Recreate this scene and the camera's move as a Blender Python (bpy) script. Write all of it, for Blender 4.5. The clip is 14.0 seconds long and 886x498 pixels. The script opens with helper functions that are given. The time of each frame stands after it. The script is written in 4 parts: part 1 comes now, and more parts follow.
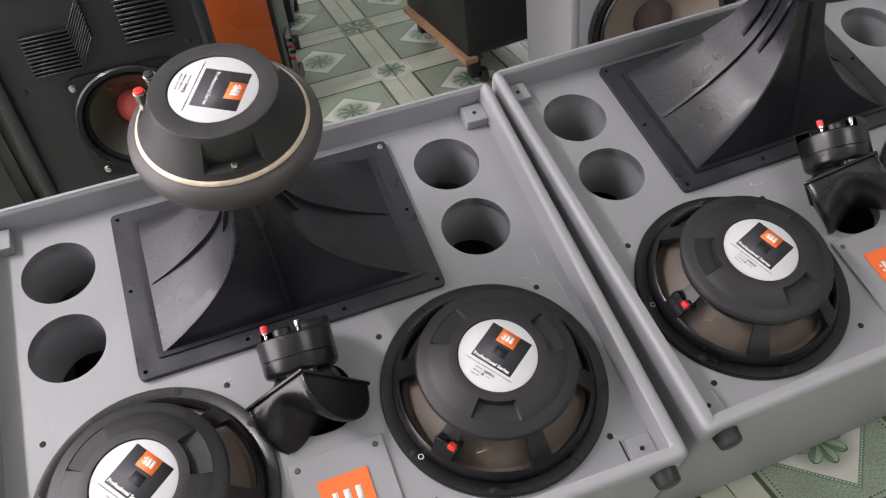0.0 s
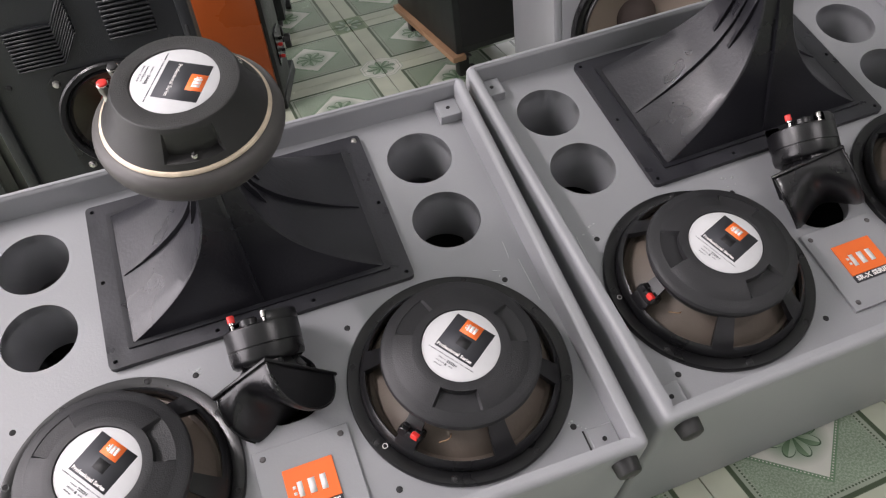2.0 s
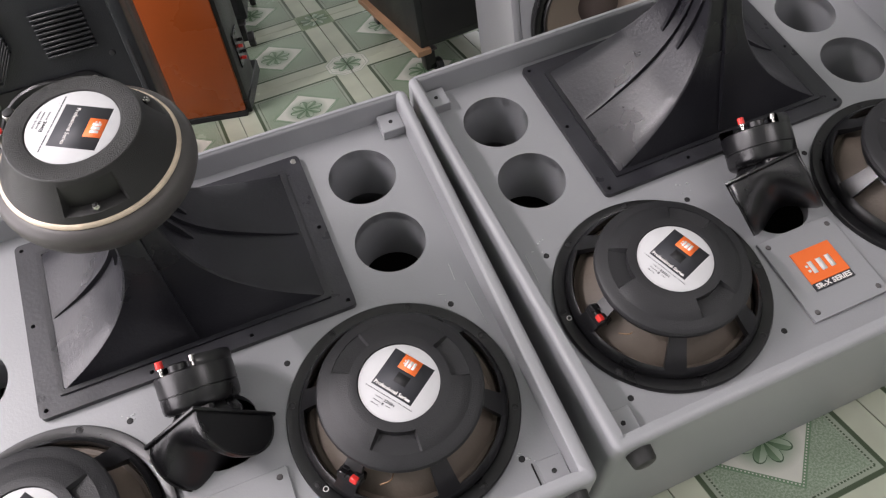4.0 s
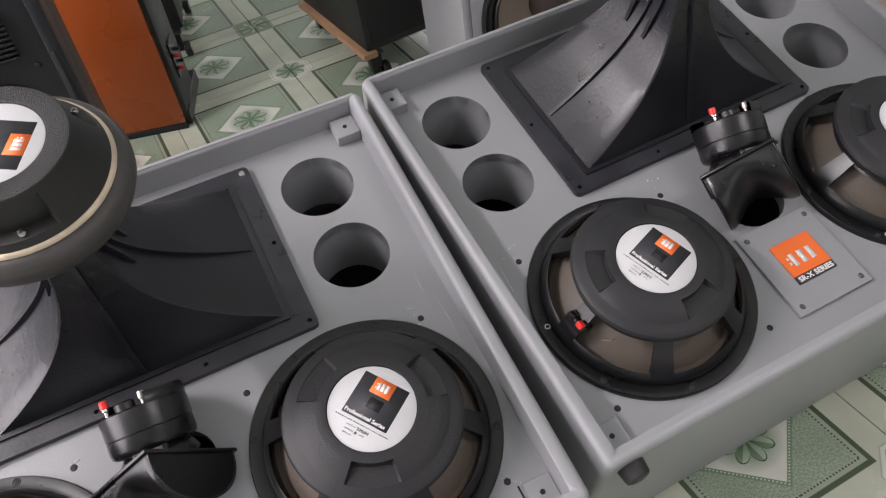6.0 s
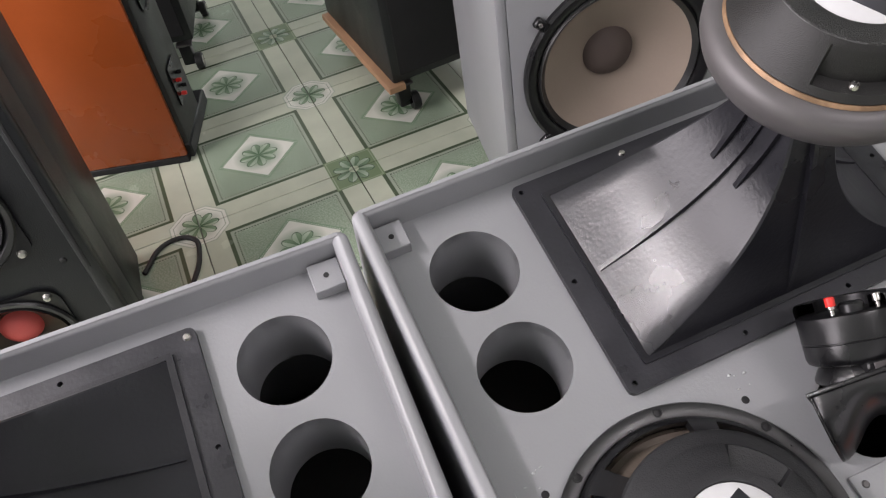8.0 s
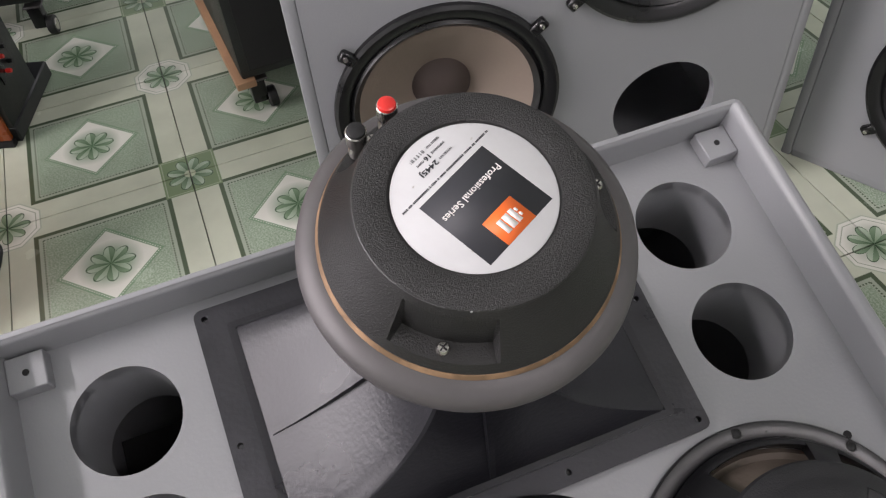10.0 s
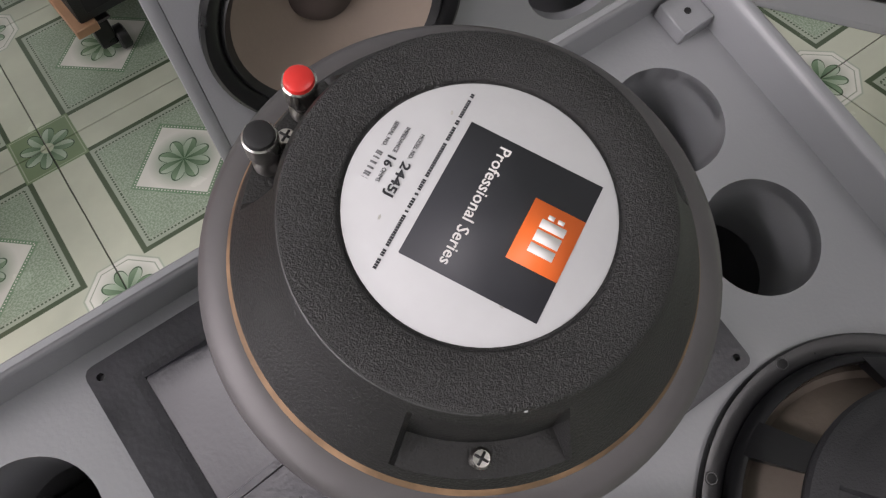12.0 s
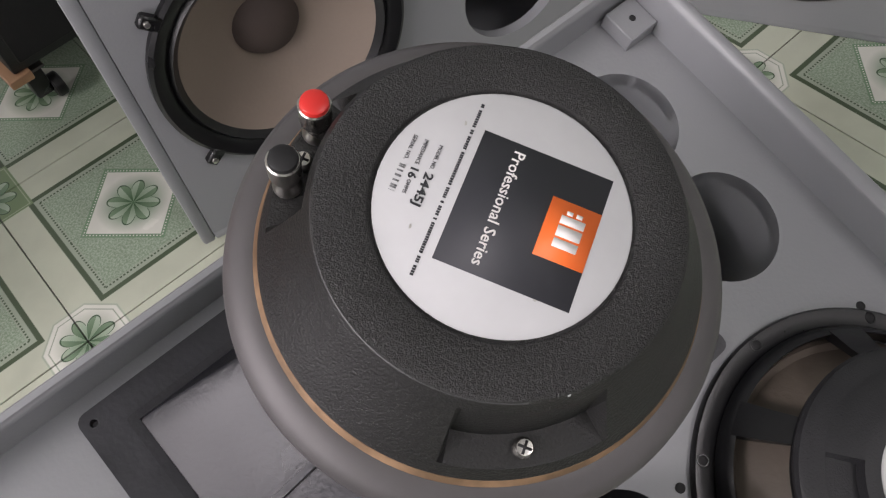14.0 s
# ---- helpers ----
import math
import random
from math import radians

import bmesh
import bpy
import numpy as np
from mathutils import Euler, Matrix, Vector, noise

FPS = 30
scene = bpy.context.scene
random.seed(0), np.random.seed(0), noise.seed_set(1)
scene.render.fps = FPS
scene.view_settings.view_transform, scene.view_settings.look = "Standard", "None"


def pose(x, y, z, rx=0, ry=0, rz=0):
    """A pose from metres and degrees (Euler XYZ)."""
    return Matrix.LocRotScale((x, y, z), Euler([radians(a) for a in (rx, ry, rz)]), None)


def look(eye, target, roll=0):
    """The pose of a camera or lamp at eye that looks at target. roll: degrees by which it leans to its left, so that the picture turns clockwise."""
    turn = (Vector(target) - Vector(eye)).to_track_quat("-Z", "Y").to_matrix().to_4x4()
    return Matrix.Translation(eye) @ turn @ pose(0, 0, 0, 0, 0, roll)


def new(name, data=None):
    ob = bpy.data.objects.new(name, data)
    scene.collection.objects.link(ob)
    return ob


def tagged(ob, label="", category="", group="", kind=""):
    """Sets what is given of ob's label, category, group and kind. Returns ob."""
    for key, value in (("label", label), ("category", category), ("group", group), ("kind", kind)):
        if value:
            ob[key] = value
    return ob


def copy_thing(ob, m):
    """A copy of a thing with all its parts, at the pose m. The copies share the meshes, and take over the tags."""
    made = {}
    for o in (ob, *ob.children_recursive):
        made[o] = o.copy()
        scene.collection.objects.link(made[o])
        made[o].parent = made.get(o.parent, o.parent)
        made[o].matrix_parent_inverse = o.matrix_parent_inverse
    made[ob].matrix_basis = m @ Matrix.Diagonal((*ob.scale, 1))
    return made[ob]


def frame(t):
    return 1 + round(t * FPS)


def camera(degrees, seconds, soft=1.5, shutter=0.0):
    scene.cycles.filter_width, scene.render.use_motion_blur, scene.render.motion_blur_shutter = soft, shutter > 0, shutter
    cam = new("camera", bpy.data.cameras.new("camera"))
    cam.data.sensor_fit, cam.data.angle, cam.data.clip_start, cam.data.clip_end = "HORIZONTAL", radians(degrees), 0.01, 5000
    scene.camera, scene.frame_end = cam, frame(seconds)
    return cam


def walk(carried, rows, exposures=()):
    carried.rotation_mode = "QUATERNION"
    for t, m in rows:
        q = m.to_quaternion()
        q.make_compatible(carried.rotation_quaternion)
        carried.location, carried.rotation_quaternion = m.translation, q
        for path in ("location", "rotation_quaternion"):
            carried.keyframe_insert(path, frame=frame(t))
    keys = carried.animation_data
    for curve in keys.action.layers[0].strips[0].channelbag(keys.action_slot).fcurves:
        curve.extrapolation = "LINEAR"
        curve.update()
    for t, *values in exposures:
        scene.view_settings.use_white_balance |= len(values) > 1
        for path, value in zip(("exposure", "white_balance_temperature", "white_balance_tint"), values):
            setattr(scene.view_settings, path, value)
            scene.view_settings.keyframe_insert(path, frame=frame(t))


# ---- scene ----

# ---------------------------------------------------------------- camera
cam = camera(58.0, 14.0, soft=1.2)
# RAMP: the plane on which both cabinets lie back; it rises away from the viewer.
RAMP = pose(0, 0, -0.1885, 17.78, 0, 0)
PATH = [
    (0, (-0.15, 0.241, 1.465), (0.227, 1.267, -0.21), 0.4),
    (0.5, (-0.143, 0.229, 1.467), (0.243, 1.261, -0.203), 0.7),
    (1, (-0.133, 0.222, 1.471), (0.251, 1.252, -0.199), 0.7),
    (1.5, (-0.124, 0.22, 1.476), (0.26, 1.244, -0.199), 0.9),
    (2, (-0.107, 0.209, 1.468), (0.261, 1.239, -0.206), 0.1),
    (2.2, (-0.101, 0.212, 1.468), (0.258, 1.238, -0.211), -0.1),
    (4.3, (0.022, 0.263, 1.463), (0.389, 1.238, -0.245), -2.9),
    (4.5, (0.036, 0.265, 1.457), (0.439, 1.228, -0.248), -2.1),
    (5, (0.066, 0.278, 1.447), (0.574, 1.196, -0.255), 1.1),
    (5.5, (0.074, 0.29, 1.441), (0.649, 1.18, -0.255), 3.1),
    (6, (-0.005, 0.308, 1.405), (0.466, 1.252, -0.295), 0.6),
    (6.5, (-0.116, 0.402, 1.351), (0.232, 1.361, -0.369), 0.2),
    (7, (-0.127, 0.508, 1.315), (0.174, 1.48, -0.406), -1.8),
    (7.5, (0.024, 0.589, 1.295), (0.361, 1.535, -0.434), -2.8),
    (8, (0.194, 0.642, 1.286), (0.534, 1.556, -0.459), -1.9),
    (8.5, (0.327, 0.61, 1.31), (0.614, 1.527, -0.444), -0.4),
    (9, (0.466, 0.591, 1.326), (0.668, 1.518, -0.435), -1.8),
    (9.2, (0.506, 0.625, 1.32), (0.727, 1.535, -0.446), -0.4),
    (11.3, (0.61, 0.918, 1.102), (1.047, 1.373, -0.796), 13.1),
    (11.5, (0.609, 0.921, 1.095), (1.045, 1.359, -0.807), 13.4),
    (12, (0.611, 0.922, 1.089), (1.042, 1.343, -0.818), 13.6),
    (12.5, (0.601, 0.927, 1.089), (1.041, 1.349, -0.816), 13.9),
    (13, (0.587, 0.928, 1.096), (1.066, 1.34, -0.802), 15.3),
    (13.5, (0.574, 0.937, 1.093), (1.105, 1.339, -0.792), 16.8),
    (14, (0.578, 0.932, 1.098), (1.156, 1.314, -0.778), 18.8),
]
walk(cam, [(t, RAMP @ look(eye, target, roll)) for t, eye, target, roll in PATH],
     exposures=[(0.0, 0.56), (2.2, 0.52), (4.3, 0.58), (6.0, 0.52), (7.0, 0.48), (8.0, 0.75), (9.2, 0.79), (11.3, 0.32), (14.0, 0.32)])

# ---------------------------------------------------------------- light
world = bpy.data.worlds.new("world")
scene.world = world
world.use_nodes = True
world.node_tree.nodes["Background"].inputs[0].default_value = (0.95, 0.90, 0.95, 1)
world.node_tree.nodes["Background"].inputs[1].default_value = 0.12


def area(name, m, sx, sy, power, colour):
    d = bpy.data.lights.new(name, "AREA")
    d.shape, d.size, d.size_y, d.energy, d.color = "RECTANGLE", sx, sy, power, colour
    ob = new(name, d)
    ob.matrix_world = m
    return ob


CEIL = 3.2
# assumed ceiling tubes, out of view; the second is added to brighten the floor
TUBES = [(-2.0, 1.0, 90, 72), (1.7, -0.9, 0, 16)]
for tx, ty, turn, watts in TUBES:
    area("tube_light", pose(tx, ty, CEIL - 0.13, 0, 0, turn), 1.2, 0.10, watts, (1.0, 0.915, 0.95))
# daylight of an assumed west window and shop front behind the viewer, both unseen
area("window_light", look((-3.52, 1.0, 1.75), (0.5, 1.0, 1.5)), 3.6, 2.2, 128, (1.0, 0.92, 0.97))
# added fill without a known source, for sheen on the horns' right faces
area("north_window_light", look((2.6, 5.12, 1.7), (1.2, 1.0, 0.9)), 2.2, 1.8, 15, (0.97, 0.95, 1.0))
area("shop_front_light", look((1.2, -3.25, 1.4), (0.6, 1.0, 0.6)), 3.0, 2.2, 13, (1.0, 0.92, 0.97))


# ---------------------------------------------------------------- materials
def mat(name, colour, rough=0.5, metal=0.0, grain=0.0, scale=200.0, vary=0.12, blotch=6.0, rvary=0.1, spec=0.5, gscale2=0.0):
    """A plain painted, cast or moulded surface: blotches, fine grain, uneven gloss."""
    m = bpy.data.materials.new(name)
    m.use_nodes = True
    t = m.node_tree
    b = t.nodes["Principled BSDF"]
    N, L = t.nodes.new, t.links.new
    tc = N("ShaderNodeTexCoord")
    n1 = N("ShaderNodeTexNoise")
    n1.inputs["Scale"].default_value, n1.inputs["Detail"].default_value = blotch, 5
    L(tc.outputs["Object"], n1.inputs["Vector"])
    n2 = N("ShaderNodeTexNoise")
    n2.inputs["Scale"].default_value, n2.inputs["Detail"].default_value = scale, 3
    L(tc.outputs["Object"], n2.inputs["Vector"])
    mix = N("ShaderNodeMath")
    mix.operation = "MULTIPLY_ADD"
    mix.inputs[1].default_value, mix.inputs[2].default_value = 0.6, 0.0
    L(n1.outputs["Fac"], mix.inputs[0])
    add = N("ShaderNodeMath")
    add.operation = "MULTIPLY_ADD"
    add.inputs[1].default_value = 0.12
    L(n2.outputs["Fac"], add.inputs[0])
    L(mix.outputs[0], add.inputs[2])
    ramp = N("ShaderNodeMapRange")
    ramp.inputs[1].default_value, ramp.inputs[2].default_value = 0.3, 0.7
    ramp.inputs[3].default_value, ramp.inputs[4].default_value = 1 - vary, 1 + vary
    L(add.outputs[0], ramp.inputs[0])
    col = N("ShaderNodeVectorMath")
    col.operation = "SCALE"
    col.inputs[0].default_value = colour
    L(ramp.outputs[0], col.inputs["Scale"])
    L(col.outputs[0], b.inputs["Base Color"])
    rr = N("ShaderNodeMapRange")
    rr.inputs[1].default_value, rr.inputs[2].default_value = 0.3, 0.7
    rr.inputs[3].default_value, rr.inputs[4].default_value = max(0.03, rough - rvary), min(1, rough + rvary)
    L(n1.outputs["Fac"], rr.inputs[0])
    L(rr.outputs[0], b.inputs["Roughness"])
    b.inputs["Metallic"].default_value = metal
    b.inputs["Specular IOR Level"].default_value = spec
    if grain:
        bp = N("ShaderNodeBump")
        bp.inputs["Strength"].default_value, bp.inputs["Distance"].default_value = grain, 0.002
        if gscale2:
            n3 = N("ShaderNodeTexNoise")
            n3.inputs["Scale"].default_value, n3.inputs["Detail"].default_value = gscale2, 4
            L(tc.outputs["Object"], n3.inputs["Vector"])
            s = N("ShaderNodeMath")
            s.operation = "ADD"
            L(n2.outputs["Fac"], s.inputs[0])
            L(n3.outputs["Fac"], s.inputs[1])
            L(s.outputs[0], bp.inputs["Height"])
        else:
            L(n2.outputs["Fac"], bp.inputs["Height"])
        L(bp.outputs[0], b.inputs["Normal"])
    return m


GREY = mat("grey_paint", (0.285, 0.29, 0.302), 0.40, 0, 0.10, 260, 0.05, 3, 0.06)
HORN = mat("black_gloss_casting", (0.0165, 0.0165, 0.0210), 0.33, 0, 0.17, 210, 0.25, 8, 0.08, 0.5, 48)
FLANGE = mat("black_brushed_flange", (0.028, 0.028, 0.034), 0.40, 0, 0.15, 200, 0.25, 22, 0.14)
CRACKLE = mat("black_crackle_finish", (0.0135, 0.013, 0.0128), 0.42, 0, 0.6, 620, 0.3, 14, 0.10, 0.55, 1500)
CRINKLE = mat("black_crinkle_paint", (0.012, 0.0117, 0.0115), 0.46, 0, 0.32, 850, 0.2, 12, 0.06)
MAGNET = mat("charcoal_magnet_cover", (0.019, 0.019, 0.021), 0.50, 0, 0.25, 600, 0.14, 8, 0.06, 0.4)
EDGE = mat("thin_worn_edge", (0.11, 0.11, 0.112), 0.35, 0, 0.1, 200, 0.5, 30)
CHIP = mat("bare_paint_edge", (0.50, 0.51, 0.52), 0.5)
CASE = mat("charcoal_case", (0.068, 0.063, 0.061), 0.46, 0.2, 0.12, 120, 0.2, 12)
OLIVE = mat("dark_olive_cone", (0.035, 0.030, 0.018), 0.32, 0, 0.1, 120, 0.25, 9)
CREAM = mat("pale_brass_edge", (0.72, 0.60, 0.46), 0.45, 0.25, 0.1, 140, 0.3, 50)
STEEL = mat("dull_grey_steel", (0.115, 0.108, 0.110), 0.46, 0.3, 0.1, 90, 0.2, 9)
BRONZE = mat("worn_brass_edge", (0.40, 0.25, 0.145), 0.5, 0.4, 0.15, 160, 0.5, 60)
BLACK = mat("black_plastic", (0.007, 0.007, 0.008), 0.30, 0, 0.05, 300, 0.15, 10, 0.06)
MATT = mat("matt_black", (0.010, 0.010, 0.011), 0.7, 0, 0.1, 200, 0.2)
GASKET = mat("black_basket_paint", (0.0070, 0.0070, 0.0080), 0.33, 0, 0.06, 300, 0.15, 14, 0.08)
CONE = mat("tan_paper_cone", (0.125, 0.100, 0.080), 0.6, 0, 0.2, 180, 0.15, 12)
CONE2 = mat("pale_brown_cone", (0.27, 0.215, 0.175), 0.75, 0, 0.15, 150, 0.1, 8)
CAP = mat("dark_brown_dust_cap", (0.075, 0.055, 0.048), 0.7, 0, 0.1, 150, 0.1)
RED = mat("red_plastic", (0.72, 0.035, 0.03), 0.35, 0, 0.05, 200, 0.08)
PINK = mat("red_dust_cap", (0.62, 0.10, 0.09), 0.45, 0, 0.1, 120, 0.1)
CHROME = mat("bright_metal", (0.6, 0.58, 0.55), 0.28, 1.0, 0.05, 90, 0.15)
WHITE = mat("white_label_print", (0.60, 0.60, 0.61), 0.72, 0, 0.06, 120, 0.05, 30, 0.05, 0.35)
INK = mat("dark_grey_ink", (0.030, 0.031, 0.037), 0.62, 0, 0.0, 200, 0.08)
ORANGE = mat("orange_print", (0.86, 0.16, 0.025), 0.58, 0, 0.0, 200, 0.03)
STAIN = mat("label_stain", (0.48, 0.47, 0.44), 0.7)
PRINT = mat("fine_grey_print", (0.20, 0.20, 0.21), 0.5)
TEXTW = mat("pale_ink", (0.85, 0.82, 0.80), 0.45)
WALL = mat("painted_wall", (0.62, 0.66, 0.62), 0.8, 0, 0.1, 60, 0.05, 1.5)
CEILM = mat("white_ceiling", (0.75, 0.76, 0.76), 0.85, 0, 0.05, 60, 0.03, 1.2)
WOOD = mat("orange_veneer", (0.40, 0.085, 0.018), 0.30, 0, 0.05, 90, 0.15, 4)
PLANK = mat("raw_pine", (0.52, 0.30, 0.17), 0.6, 0, 0.2, 60, 0.2, 12)
RUBBER = mat("black_rubber", (0.02, 0.02, 0.02), 0.5, 0, 0.1, 200, 0.15)
SPK = mat("charcoal_speaker_paint", (0.011, 0.0125, 0.0145), 0.42, 0, 0.3, 350, 0.12, 5)
TUBE = bpy.data.materials.new("lit_tube")
TUBE.use_nodes = True
TUBE.node_tree.nodes["Principled BSDF"].inputs["Emission Color"].default_value = (0.95, 0.98, 1, 1)
TUBE.node_tree.nodes["Principled BSDF"].inputs["Emission Strength"].default_value = 6


def tile_material():
    """Glazed floor tile: a flower in a white diamond on a speckled green panel, banded edges, rosettes at the corners."""
    m = bpy.data.materials.new("printed_floor_tile")
    m.use_nodes = True
    t = m.node_tree
    b = t.nodes["Principled BSDF"]
    L = t.links.new

    def node(kind, *ins, op=None):
        n = t.nodes.new("ShaderNode" + kind)
        if op:
            n.operation = op
        for i, v in enumerate(ins):
            if v is None:
                continue
            if hasattr(v, "links"):
                L(v, n.inputs[i])
            else:
                n.inputs[i].default_value = v
        return n.outputs[0]

    def M(op, *ins):
        return node("Math", *ins, op=op)

    tc = t.nodes.new("ShaderNodeTexCoord")
    sep = t.nodes.new("ShaderNodeSeparateXYZ")
    L(tc.outputs["Object"], sep.inputs[0])
    x, y = sep.outputs[0], sep.outputs[1]
    ax, ay = M("ABSOLUTE", x), M("ABSOLUTE", y)
    mx = M("MAXIMUM", ax, ay)
    mn = M("MINIMUM", ax, ay)
    man = M("ADD", ax, ay)
    r = M("POWER", M("ADD", M("MULTIPLY", x, x), M("MULTIPLY", y, y)), 0.5)
    # corner-centred coordinates
    cx, cy = M("SUBTRACT", 0.2025, ax), M("SUBTRACT", 0.2025, ay)
    cr = M("POWER", M("ADD", M("MULTIPLY", cx, cx), M("MULTIPLY", cy, cy)), 0.5)
    octd = M("MAXIMUM", M("MAXIMUM", cx, cy), M("MULTIPLY", M("ADD", cx, cy), 0.7071))
    soft = 0.0012

    def below(v, lim, s=soft):
        n = t.nodes.new("ShaderNodeMapRange")
        n.interpolation_type = "SMOOTHSTEP"
        L(v, n.inputs[0])
        n.inputs[1].default_value, n.inputs[2].default_value = lim - s, lim + s
        n.inputs[3].default_value, n.inputs[4].default_value = 1, 0
        return n.outputs[0]

    def band(v, lo, hi):
        return M("MULTIPLY", below(v, hi), M("SUBTRACT", 1, below(v, lo)))

    def mix(fac, a, c):
        n = t.nodes.new("ShaderNodeMix")
        n.data_type = "RGBA"
        L(fac, n.inputs[0])
        for i, v in ((6, a), (7, c)):
            if hasattr(v, "links"):
                L(v, n.inputs[i])
            else:
                n.inputs[i].default_value = (*v, 1)
        return n.outputs[2]

    spk = t.nodes.new("ShaderNodeTexNoise")
    spk.inputs["Scale"].default_value, spk.inputs["Detail"].default_value = 260, 3
    L(tc.outputs["Object"], spk.inputs["Vector"])
    sp = t.nodes.new("ShaderNodeMapRange")
    L(spk.outputs["Fac"], sp.inputs[0])
    sp.inputs[1].default_value, sp.inputs[2].default_value = 0.38, 0.62
    PALE, DARK, MID, WHT = (0.57, 0.60, 0.48), (0.085, 0.115, 0.070), (0.25, 0.325, 0.225), (0.74, 0.74, 0.67)
    panel = mix(sp.outputs[0], MID, (0.40, 0.47, 0.37))
    col = mix(below(mx, 0.2025), PALE, PALE)
    col = mix(band(mx, 0.138, 0.149), col, DARK)
    col = mix(below(mx, 0.139), col, (0.38, 0.43, 0.34))
    dash = M("GREATER_THAN", M("SINE", M("MULTIPLY", mn, 900.0)), -0.2)
    col = mix(M("MULTIPLY", band(mx, 0.128, 0.1315), dash), col, DARK)
    col = mix(below(mx, 0.126), col, panel)
    # diamond
    dia = below(man, 0.112)
    col = mix(dia, col, (0.20, 0.30, 0.19))
    dash2 = M("GREATER_THAN", M("SINE", M("MULTIPLY", M("SUBTRACT", ax, ay), 700.0)), 0.3)
    col = mix(M("MULTIPLY", band(man, 0.1035, 0.107), dash2), col, WHT)
    glow = t.nodes.new("ShaderNodeMapRange")
    L(r, glow.inputs[0])
    glow.inputs[1].default_value, glow.inputs[2].default_value = 0.035, 0.07
    inner = mix(glow.outputs[0], (0.27, 0.36, 0.25), WHT)
    col = mix(below(man, 0.100), col, inner)

    def flower(col, px, py, pr, size, turn, green):
        ang = M("ADD", M("ARCTAN2", py, px), turn)
        pet = M("ABSOLUTE", M("COSINE", M("MULTIPLY", ang, 4.0)))
        edge = M("MULTIPLY", M("ADD", 0.54, M("MULTIPLY", M("POWER", pet, 0.7), 0.46)), size)
        d = M("SUBTRACT", pr, edge)
        fade = t.nodes.new("ShaderNodeMapRange")
        L(M("DIVIDE", pr, size), fade.inputs[0])
        rib = M("GREATER_THAN", M("SINE", M("MULTIPLY", ang, 8.0)), 0.0)
        c1 = mix(fade.outputs[0], (0.05, 0.10, 0.05), (0.24, 0.34, 0.22))
        c2 = mix(fade.outputs[0], (0.15, 0.24, 0.14), (0.48, 0.56, 0.44))
        body = mix(rib, c1, c2)
        col = mix(below(d, 0.0), col, body)
        return mix(M("MULTIPLY", band(d, -0.0025, 0.0), M("GREATER_THAN", pr, size * 0.62)), col, green)

    col = flower(col, x, y, r, 0.052, 0.0, (0.06, 0.10, 0.06))
    # octagon at the joints
    # and, at every second joint, a green square instead
    plain = col
    col = mix(below(octd, 0.072), col, (0.42, 0.48, 0.38))
    col = mix(below(octd, 0.069), col, WHT)
    col = mix(band(octd, 0.060, 0.062), col, (0.30, 0.36, 0.27))
    g2 = t.nodes.new("ShaderNodeMapRange")
    L(cr, g2.inputs[0])
    g2.inputs[1].default_value, g2.inputs[2].default_value = 0.02, 0.06
    col = mix(below(octd, 0.0595), col, mix(g2.outputs[0], (0.34, 0.40, 0.30), WHT))
    col = flower(col, cx, cy, cr, 0.050, 0.0, (0.06, 0.10, 0.06))
    sq = M("MAXIMUM", cx, cy)
    green = mix(below(sq, 0.064), plain, (0.20, 0.27, 0.15))
    green = mix(band(sq, 0.058, 0.060), green, (0.40, 0.46, 0.32))
    green = flower(green, cx, cy, cr, 0.054, 0.39, (0.05, 0.08, 0.04))
    green = mix(below(cr, 0.013), green, (0.46, 0.50, 0.36))
    col = mix(M("GREATER_THAN", M("MULTIPLY", x, y), 0.0), col, green)
    # wear and dust, differing from tile to tile
    dn = t.nodes.new("ShaderNodeTexNoise")
    dn.inputs["Scale"].default_value, dn.inputs["Detail"].default_value = 9, 6
    geo = t.nodes.new("ShaderNodeNewGeometry")
    L(geo.outputs["Position"], dn.inputs["Vector"])
    dr = t.nodes.new("ShaderNodeMapRange")
    L(dn.outputs["Fac"], dr.inputs[0])
    dr.inputs[1].default_value, dr.inputs[2].default_value, dr.inputs[3].default_value, dr.inputs[4].default_value = 0.3, 0.75, 0.86, 1.06
    oi = t.nodes.new("ShaderNodeObjectInfo")
    rv = t.nodes.new("ShaderNodeMapRange")
    L(oi.outputs["Random"], rv.inputs[0])
    rv.inputs[3].default_value, rv.inputs[4].default_value = 0.95, 1.04
    sc = t.nodes.new("ShaderNodeVectorMath")
    sc.operation = "SCALE"
    L(col, sc.inputs[0])
    L(M("MULTIPLY", dr.outputs[0], rv.outputs[0]), sc.inputs["Scale"])
    L(sc.outputs[0], b.inputs["Base Color"])
    rg = t.nodes.new("ShaderNodeMapRange")
    L(dn.outputs["Fac"], rg.inputs[0])
    rg.inputs[3].default_value, rg.inputs[4].default_value = 0.14, 0.34
    L(rg.outputs[0], b.inputs["Roughness"])
    return m


TILE = tile_material()
GROUT = mat("grey_grout", (0.20, 0.21, 0.18), 0.9, 0, 0.3, 200, 0.2)


